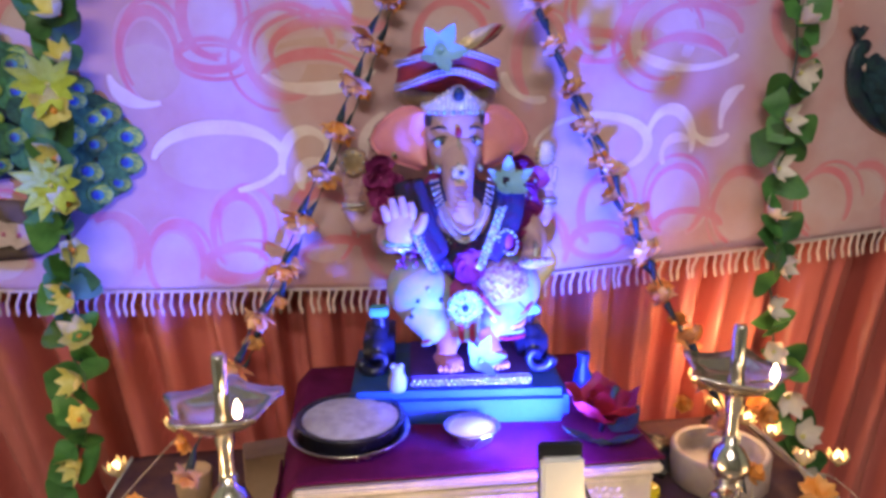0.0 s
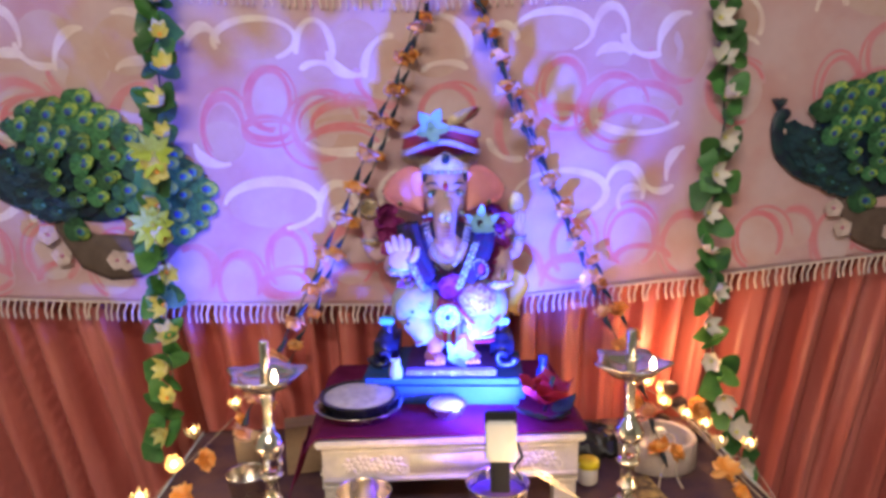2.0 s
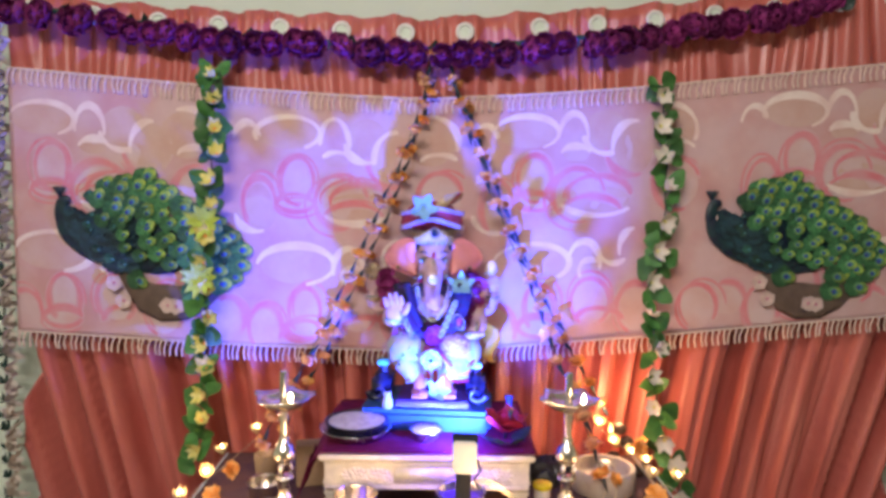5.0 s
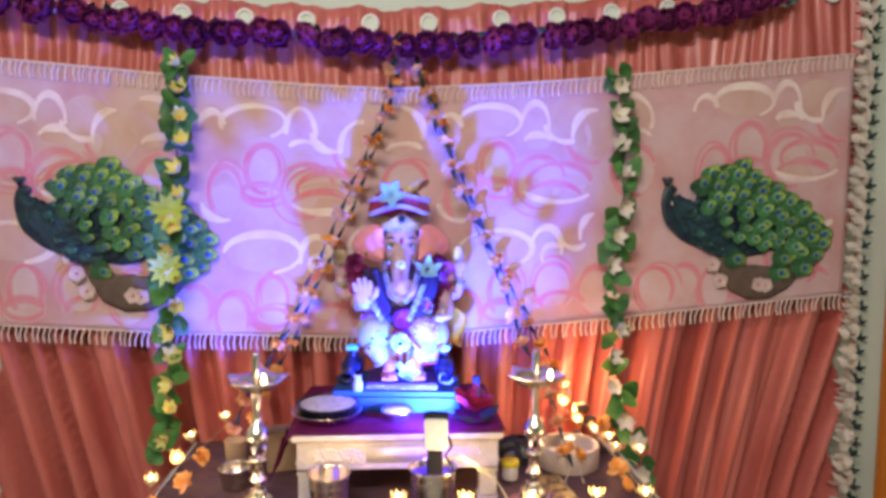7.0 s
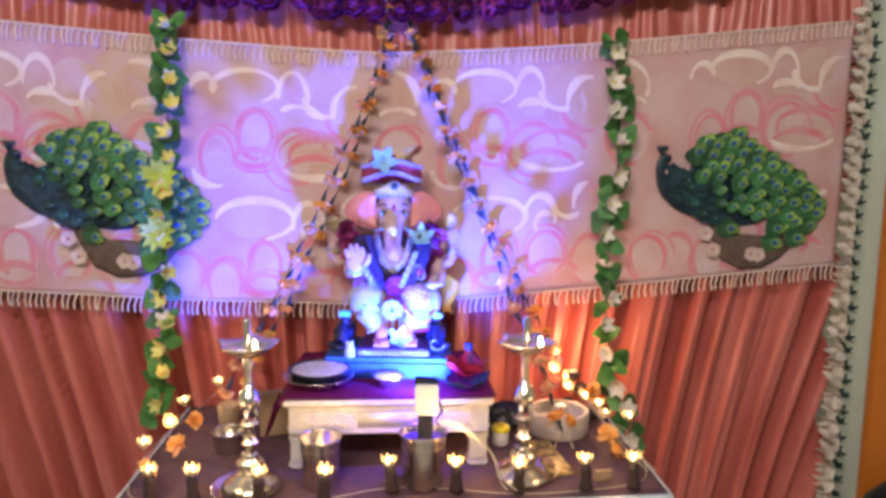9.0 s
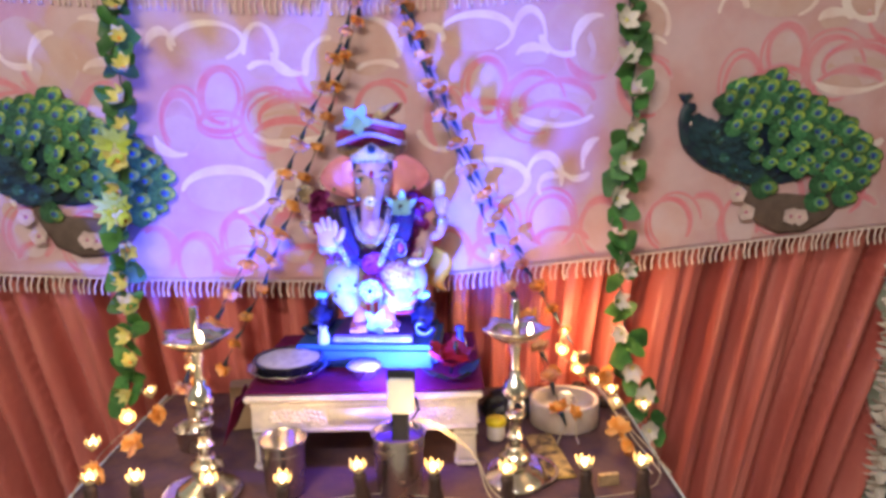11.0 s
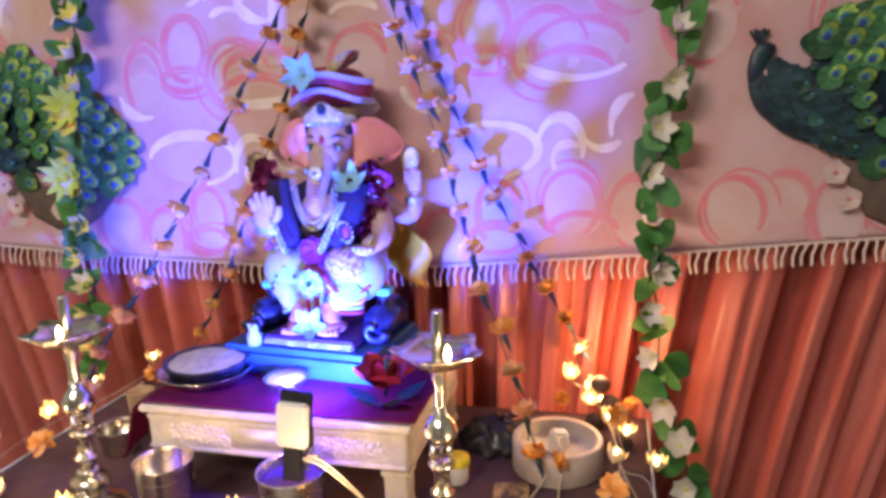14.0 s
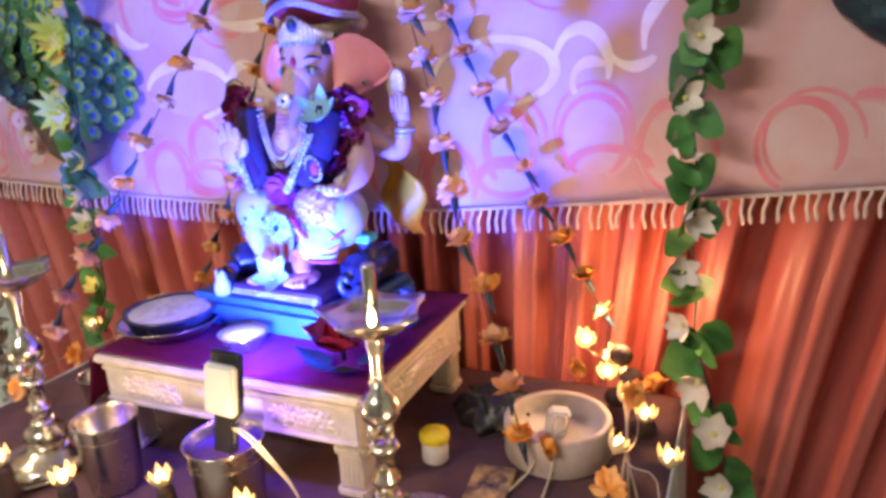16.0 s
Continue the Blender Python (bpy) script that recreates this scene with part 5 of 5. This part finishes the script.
# ---- brass lamps ----
def oil_lamp(x, y, yaw):
    ob = thing("oil_lamp", "tall polished brass oil lamp with a five-pointed dish, lit", "oil lamp", pose(x, y, TOP, 0, 0, yaw), "brass oil lamps")
    part("foot", Geo().lathe([(0, 0), (0.062, 0), (0.064, 0.004), (0.058, 0.010), (0.050, 0.016), (0.034, 0.024), (0.030, 0.030), (0.0, 0.030)], 40), BRASS, ob)
    part("knop", Geo().lathe([(0.012, 0.028), (0.027, 0.034), (0.034, 0.048), (0.030, 0.062), (0.018, 0.070), (0.020, 0.074), (0.016, 0.078), (0.0, 0.079)], 32), BRASS, ob)
    part("stem", Geo().lathe([(0.013, 0.077), (0.013, 0.092), (0.019, 0.096), (0.019, 0.102), (0.013, 0.106), (0.012, 0.138), (0.019, 0.142), (0.021, 0.147), (0.017, 0.152), (0.0, 0.153)], 28), BRASS, ob)
    for k in range(3):
        a = 2 * math.pi * k / 3
        part("support", Geo().tube([(0.013 * math.cos(a), 0.013 * math.sin(a), 0.150), (0.017 * math.cos(a), 0.017 * math.sin(a), 0.163), (0.012 * math.cos(a), 0.012 * math.sin(a), 0.180)], [0.0045, 0.004, 0.006], 8), BRASS, ob)
    part("bulb", Geo().lathe([(0.0, 0.172), (0.012, 0.176), (0.024, 0.190), (0.026, 0.203), (0.019, 0.218), (0.010, 0.228), (0.009, 0.24), (0.0, 0.241)], 28), BRASS, ob)
    crest = Geo()
    for k in range(5):
        crest.petal(0.026, 0.018, 0.9, 1.0, 0, pose(0, 0, 0.222, 0, 0, 72 * k) @ pose(0, 0, 0, 0, -35, 0), 5, 0.5, 0.3)
    part("crest", crest, BRASS, ob, "flared brass leaves")
    part("neck", Geo().lathe([(0.009, 0.235), (0.0085, 0.27), (0.012, 0.285), (0.011, 0.292), (0.014, 0.300), (0.028, 0.310), (0.0, 0.312)], 24), BRASS, ob)
    n = 80
    g, verts, faces = Geo(), [], []
    prof = [(0.0, 0.311, 0), (0.040, 0.309, 0.1), (0.052, 0.318, 0.6), (0.067, 0.328, 1), (0.067, 0.331, 1), (0.050, 0.322, 0.6), (0.038, 0.3135, 0.1), (0.0, 0.3145, 0)]
    for i in range(n):
        a = 2 * math.pi * i / n
        spike = (0.5 + 0.5 * math.cos(5 * a)) ** 2.2
        for r, z, w in prof:
            q = r * (1 - 0.17 * w + 0.24 * w * spike)
            verts.append((q * math.cos(a), q * math.sin(a), z + 0.004 * w * spike))
    k = len(prof)
    for i in range(n):
        for j in range(k - 1):
            a, b = i * k + j, ((i + 1) % n) * k + j
            faces.append((a, b, b + 1, a + 1))
    part("oil_dish", g.add(verts, faces), BRASS, ob, "five-pointed brass dish")
    part("spindle", Geo().lathe([(0.010, 0.313), (0.0095, 0.318), (0.0085, 0.324), (0.0085, 0.384), (0.0075, 0.388), (0.0, 0.388)], 20), BRASS, ob)
    flame_at = pose(0, 0, 0, 0, 0, -yaw) @ Vector((0.024, -0.042, 0.330))
    part("wick", Geo().tube([(flame_at.x * 0.4, flame_at.y * 0.4, 0.318), (flame_at.x, flame_at.y, 0.331)], 0.0022, 6), CARD, ob)
    part("flame", Geo().lathe([(0.0, -0.002), (0.0045, 0.002), (0.0062, 0.009), (0.0045, 0.018), (0.0015, 0.026), (0, 0.028)], 12), FLAME, ob, "small warm flame", Matrix.Translation(flame_at) @ Matrix.Scale(0.8, 4))
    return ob


oil_lamp(-0.158, 0.762, 18)
oil_lamp(0.472, 0.770, -18)
for x, y, r in ((-0.165, 0.742, 0.078), (0.492, 0.800, 0.074)):
    o = thing("steel_plate", "round steel plate lying at the foot of a brass lamp", "plate", pose(x, y, TOP - 0.0005), "steel plates")
    part("plate", Geo().lathe([(0, 0.0), (r * 0.8, 0), (r, 0.010), (r + 0.002, 0.0105), (r - 0.002, 0.012), (r * 0.79, 0.002), (0, 0.002)], 40), STEEL, o, "", pose(0, 0, -0.0025))

# ---- steel tumblers, flood lamp, jars ----


def tumbler(x, y, r, h, label, rolled=0.0015):
    o = thing("tumbler", label, "tumbler", pose(x, y, TOP), "steel vessels")
    part("wall", Geo().lathe([(0, 0), (r * 0.80, 0), (r * 0.83, 0.003), (r * 0.97, h - 0.004), (r + rolled, h), (r, h + rolled), (r - 0.0012, h - 0.002), (r * 0.95, h - 0.006), (r * 0.80, 0.004), (0, 0.004)], 44), STEEL, o)
    part("band", Geo().lathe([(r * 0.938, h * 0.78), (r * 0.955, h * 0.785), (r * 0.945, h * 0.80)], 44), STEEL, o)
    return o


tumbler(0.002, 0.750, 0.047, 0.116, "tall steel tumbler standing empty before the low table")
tb = tumbler(0.235, 0.745, 0.054, 0.126, "wide steel tumbler under the flood lamp, its inside coloured violet as if lit")
# added disc below the rim; its violet stands in for lamplight inside
part("filling", Geo().lathe([(0.0, 0.112), (0.03, 0.110), (0.0485, 0.107)], 32), VIOLET_FILL, tb, "violet disc coloured like the lamp's light")
tumbler(-0.250, 0.955, 0.042, 0.052, "short steel pot behind the brass lamp")
flood = thing("flood_lamp", "small white and black flood lamp standing in the steel tumbler", "flood lamp", pose(0.242, 0.752, 0.150, -10, 0, -4))
part("back_plate", Geo().box((0, -0.010, 0.034), (0.054, 0.014, 0.070), 0.004), WHITE_PLASTIC, flood, "white back plate", smooth=False)
part("housing", Geo().box((0, 0.0015, 0.042), (0.056, 0.009, 0.086), 0.003), BLACK_PLASTIC, flood, "black housing", smooth=False)
part("stand", Geo().box((-0.002, 0.001, -0.030), (0.034, 0.016, 0.062), 0.003), BLACK_PLASTIC, flood, "dark stand", smooth=False)
part("bracket", Geo().tube([(0.028, 0.0, 0.03), (0.036, -0.012, 0.008), (0.022, -0.010, -0.012), (0.034, -0.020, -0.030)], 0.003, 6), BLACK_PLASTIC, flood, "black bracket")
for k in range(2):
    part("cable", Geo().tube(along([(0.020, -0.012, -0.016), (0.050, -0.022, -0.006 - 0.008 * k), (0.095, -0.025, -0.030 - 0.008 * k), (0.150, -0.026, -0.075), (0.166 + 0.008 * k, -0.034, -0.140), (0.18 + 0.02 * k, -0.065, -0.150)], 30), 0.0014, 6), WIRE, flood, "cream cable")

jar = thing("small_jar", "small milky plastic jar with a yellow screw lid", "jar", pose(0.450, 0.965, TOP))
part("jar_body", Geo().lathe([(0, 0), (0.019, 0), (0.021, 0.003), (0.021, 0.034), (0.018, 0.038), (0, 0.038)], 28), JAR_M, jar)
part("lid", Geo().lathe([(0.0225, 0.036), (0.0235, 0.037), (0.0235, 0.047), (0.022, 0.0495), (0, 0.050)], 32, wave=0.012, lobes=32), YELLOW_LID, jar, "yellow ribbed lid")
tub = thing("round_tub", "open round white tub holding a plug and wires", "tub", pose(0.625, 1.050, TOP))
part("tub_wall", Geo().lathe([(0, 0), (0.081, 0), (0.084, 0.003), (0.084, 0.058), (0.082, 0.061), (0.074, 0.061), (0.072, 0.058), (0.072, 0.030), (0, 0.028)], 44), TUB_M, tub)
part("plug", Geo().box((0.0, 0.0, 0.052), (0.034, 0.024, 0.048), 0.005, turn=pose(0, 0, 0, 14, 8, 20)), WHITE_PLASTIC, tub, "white plug", smooth=False)
for k in range(2):
    part("wire", Geo().tube(along([(0.01 * k, 0.01, 0.06), (0.03 - 0.03 * k, -0.04, 0.075), (0.02 * k, -0.078, 0.055), (0.03 * k - 0.02, -0.085, 0.012), (-0.04 + 0.05 * k, -0.13, 0.003)], 26), 0.002, 6), WIRE, tub, "cream wire")
cup = thing("clay_cup", "small brown clay cup behind the brass lamp", "cup", pose(-0.272, 1.06, TOP))
part("cup_body", Geo().lathe([(0, 0), (0.020, 0), (0.026, 0.03), (0.030, 0.082), (0.028, 0.084), (0.024, 0.078), (0, 0.07)], 24), CARD, cup)
carton = thing("carton", "small beige cardboard box beside the low table", "box", pose(-0.150, 1.07, TOP, 0, 0, 12))
part("box_body", Geo().box((0, 0, 0.055), (0.085, 0.055, 0.11), 0.002), CARD, carton, smooth=False)
part("flap", Geo().box((0, -0.02, 0.112), (0.083, 0.02, 0.002), 0.0006, turn=pose(0, 0, 0, 14)), CARD, carton, smooth=False)
bag = Geo()
bag.grid(lambda u, v: ((0.058 + 0.030 * noise.noise((3 * math.cos(6.283 * u), 3 * math.sin(6.283 * u), 3 * v))) * math.sin(math.pi * (0.04 + 0.5 * v)) * math.cos(6.283 * u), (0.05 + 0.030 * noise.noise((4 * math.cos(6.283 * u), 4 * math.sin(6.283 * u), 3 * v + 5))) * math.sin(math.pi * (0.04 + 0.5 * v)) * math.sin(6.283 * u), 0.088 * math.cos(math.pi * 0.5 * v) + 0.022 * noise.noise((5 * math.cos(6.283 * u), 8 * math.sin(6.283 * u), 5 * v))), 40, 16)
tagged(part("plastic_bag", bag, BLACK_PLASTIC, None, "", pose(0.505, 1.12, TOP) @ Matrix.Diagonal((1.25, 1.2, 0.6, 1))), "crumpled black plastic bag beside the low table", "bag")
strip = thing("printed_packet", "flat brown packet with a gold printed pattern", "packet", pose(0.560, 0.870, TOP, 0, 0, 6))
part("sleeve", Geo().box((0, 0, 0.003), (0.062, 0.20, 0.007), 0.002), GOLD_PRINT, strip, smooth=False)
card = thing("small_card", "small gold coloured card on the purple cloth", "card", pose(0.66, 0.745, TOP, 0, 0, 8))
part("card", Geo().box((0, 0, 0.012), (0.042, 0.012, 0.024), 0.001), GOLD, card, smooth=False)

# ---- string of flower lights ----
LOTUS = star_flower("petals", LOTUS_PETAL, LILY, 8, 0.026, 0.0095, 14, 0.75)
CUPM = Geo().lathe([(0, -0.043), (0.0125, -0.043), (0.0115, -0.036), (0.0090, -0.020), (0.0100, -0.006), (0.0075, 0.0), (0, 0.001)], 16).mesh("cup", [BROWN_CUP])
BULBM = Geo().ell((0, 0, 0.012), (0.0052, 0.0052, 0.0075), 0, 12, 8).mesh("bulb", [BULB])
lights = thing("string_lights", "string of lit lotus flower lights on a cream wire", "string lights", pose(0, 0, 0))
FRONT = [(-0.352, 0.675), (-0.263, 0.671), (-0.120, 0.659), (0.019, 0.656), (0.159, 0.699), (0.306, 0.688), (0.446, 0.676), (0.600, 0.690), (0.712, 0.691)]
LEFT = [(-0.406, 0.80, 0.058), (-0.391, 0.94, 0.062), (-0.388, 1.068, 0.062), (-0.33, 1.19, 0.075)]
RIGHT = [(0.641, 1.19, 0.110), (0.690, 1.20, 0.082), (0.712, 1.13, 0.045), (0.752, 1.10, 0.030), (0.726, 0.97, 0.048), (0.800, 0.98, 0.035), (0.700, 1.21, 0.035), (0.678, 1.175, 0.06)]
for i, p in enumerate([(x, y, 0.048) for x, y in FRONT] + LEFT + RIGHT):
    tilt = 8 if i < 9 else 30
    m = pose(*p, rng.uniform(-tilt, tilt) + (0 if i < 9 else 15), rng.uniform(-tilt, tilt), rng.uniform(0, 60))
    f = part("light_flower", LOTUS, LOTUS_PETAL, lights, "cream lotus petals", m @ Matrix.Scale(1.3, 4))
    part("bulb", BULBM, BULB, f, "lit warm bulb")
    if i < 9:
        part("cup", CUPM, BROWN_CUP, f, "brown cup")
wire = [(x, y + 0.012 + 0.02 * math.sin(9 * x), TOP + 0.004) for x, y in FRONT]
wire = [(-0.33, 1.19, 0.06), (-0.38, 1.07, 0.03), (-0.40, 0.94, 0.04), (-0.42, 0.80, 0.02), (-0.42, 0.70, TOP + 0.004)] + wire + [(0.78, 0.75, TOP + 0.004), (0.80, 0.98, 0.02), (0.73, 0.97, 0.03), (0.75, 1.10, 0.01), (0.70, 1.2, 0.06), (0.64, 1.19, 0.10)]
part("wire", Geo().tube(along(wire, 260), 0.0011, 6), WIRE, lights, "cream wire")
for k in range(3):
    part("wire", Geo().tube(along([(0.70 + 0.01 * k, 1.16, 0.06), (0.735, 1.05 - 0.02 * k, 0.045 - 0.01 * k), (0.74 + 0.015 * k, 0.92, 0.005), (0.76 + 0.02 * k, 0.78, TOP + 0.003)], 24), 0.0018, 6), WIRE, lights, "cream wire")
for (x, y, z), size in (((-0.375, 0.76, 0.035), 1.9), ((-0.345, 0.86, 0.04), 1.7), ((-0.34, 0.98, 0.055), 1.5), ((-0.30, 1.15, 0.07), 1.4), ((0.628, 0.955, 0.045), 1.5), ((0.725, 0.92, 0.02), 1.9), ((0.76, 1.16, 0.06), 1.6), ((0.735, 1.10, 0.075), 1.5), ((0.74, 0.86, 0.012), 1.8), ((0.625, 1.20, 0.06), 1.3)):
    f = part("orange_blossom", BLOOMS[0], MARIGOLD, lights, "orange cloth blossom", pose(x, y, z, rng.uniform(20, 120), rng.uniform(-40, 40), rng.uniform(0, 360)) @ Matrix.Scale(size, 4))
for x, y, z in ((0.70, 1.18, 0.10), (0.72, 1.17, 0.065), (0.745, 1.13, 0.0), (0.69, 1.20, 0.01)):
    part("seed_head", Geo().ell((0, 0, 0), (0.020, 0.016, 0.018), 0, 12, 8), BROWN_CUP, lights, "dark brown seed head", pose(x, y, z))

# ---- tufted garlands down both sides of the curtain ----
tg = Geo()
for k in range(9):
    tg.petal(0.040, 0.017, 0.5, 1.0, 0, pose(0, 0, 0, rng.uniform(-60, 60), rng.uniform(-45, 45), 180 + rng.uniform(-35, 35)), 4, 0.4, 0.3)
for k in range(4):
    tg.petal(0.024, 0.010, 0.4, 1.0, 1, pose(0.004, 0, 0, rng.uniform(-80, 80), rng.uniform(-60, 60), rng.uniform(-50, 50)), 4, 0.4, 0.3)
TUFT = tg.mesh("tuft", [PALE_PETAL, LEAF_DARK])
for sx, x0, lean in ((1, 1.598, 0.01), (-1, -1.088, 0.01)):
    o = thing("tufted_garland", "narrow garland of white tufts and dark green leaves edging the curtain", "garland", pose(x0, 1.30, 1.33), "tufted garlands")
    part("cord", Geo().tube([(lean * sx * q / 2, 0, -q) for q in np.linspace(0, 1.9, 24)], 0.004, 6), LEAF_DARK, o)
    for k in range(40):
        q = 0.048 * k
        part("tuft", TUFT, PALE_PETAL, o, "", pose(lean * sx * q / 2, -0.006, -q, rng.uniform(-25, 25), rng.uniform(-25, 25), 0 if sx > 0 else 180) @ Matrix.Scale(rng.uniform(1.15, 1.5), 4))

# ---- dark bag on the floor by the door ----
sack = thing("floor_bag", "black rounded bag standing on the floor by the door", "bag", pose(1.88, 1.22, GROUND))
part("bag_body", Geo().lathe([(0, 0), (0.15, 0), (0.18, 0.05), (0.185, 0.25), (0.16, 0.40), (0.10, 0.47), (0.04, 0.49), (0, 0.49)], 28, wave=0.04, lobes=5), BLACK_PLASTIC, sack)
part("bag_handle", Geo().tube(along([(-0.05, 0, 0.47), (-0.05, 0, 0.52), (0.0, 0, 0.545), (0.05, 0, 0.52), (0.05, 0, 0.47)], 20), 0.008, 8), BLACK_PLASTIC, sack)
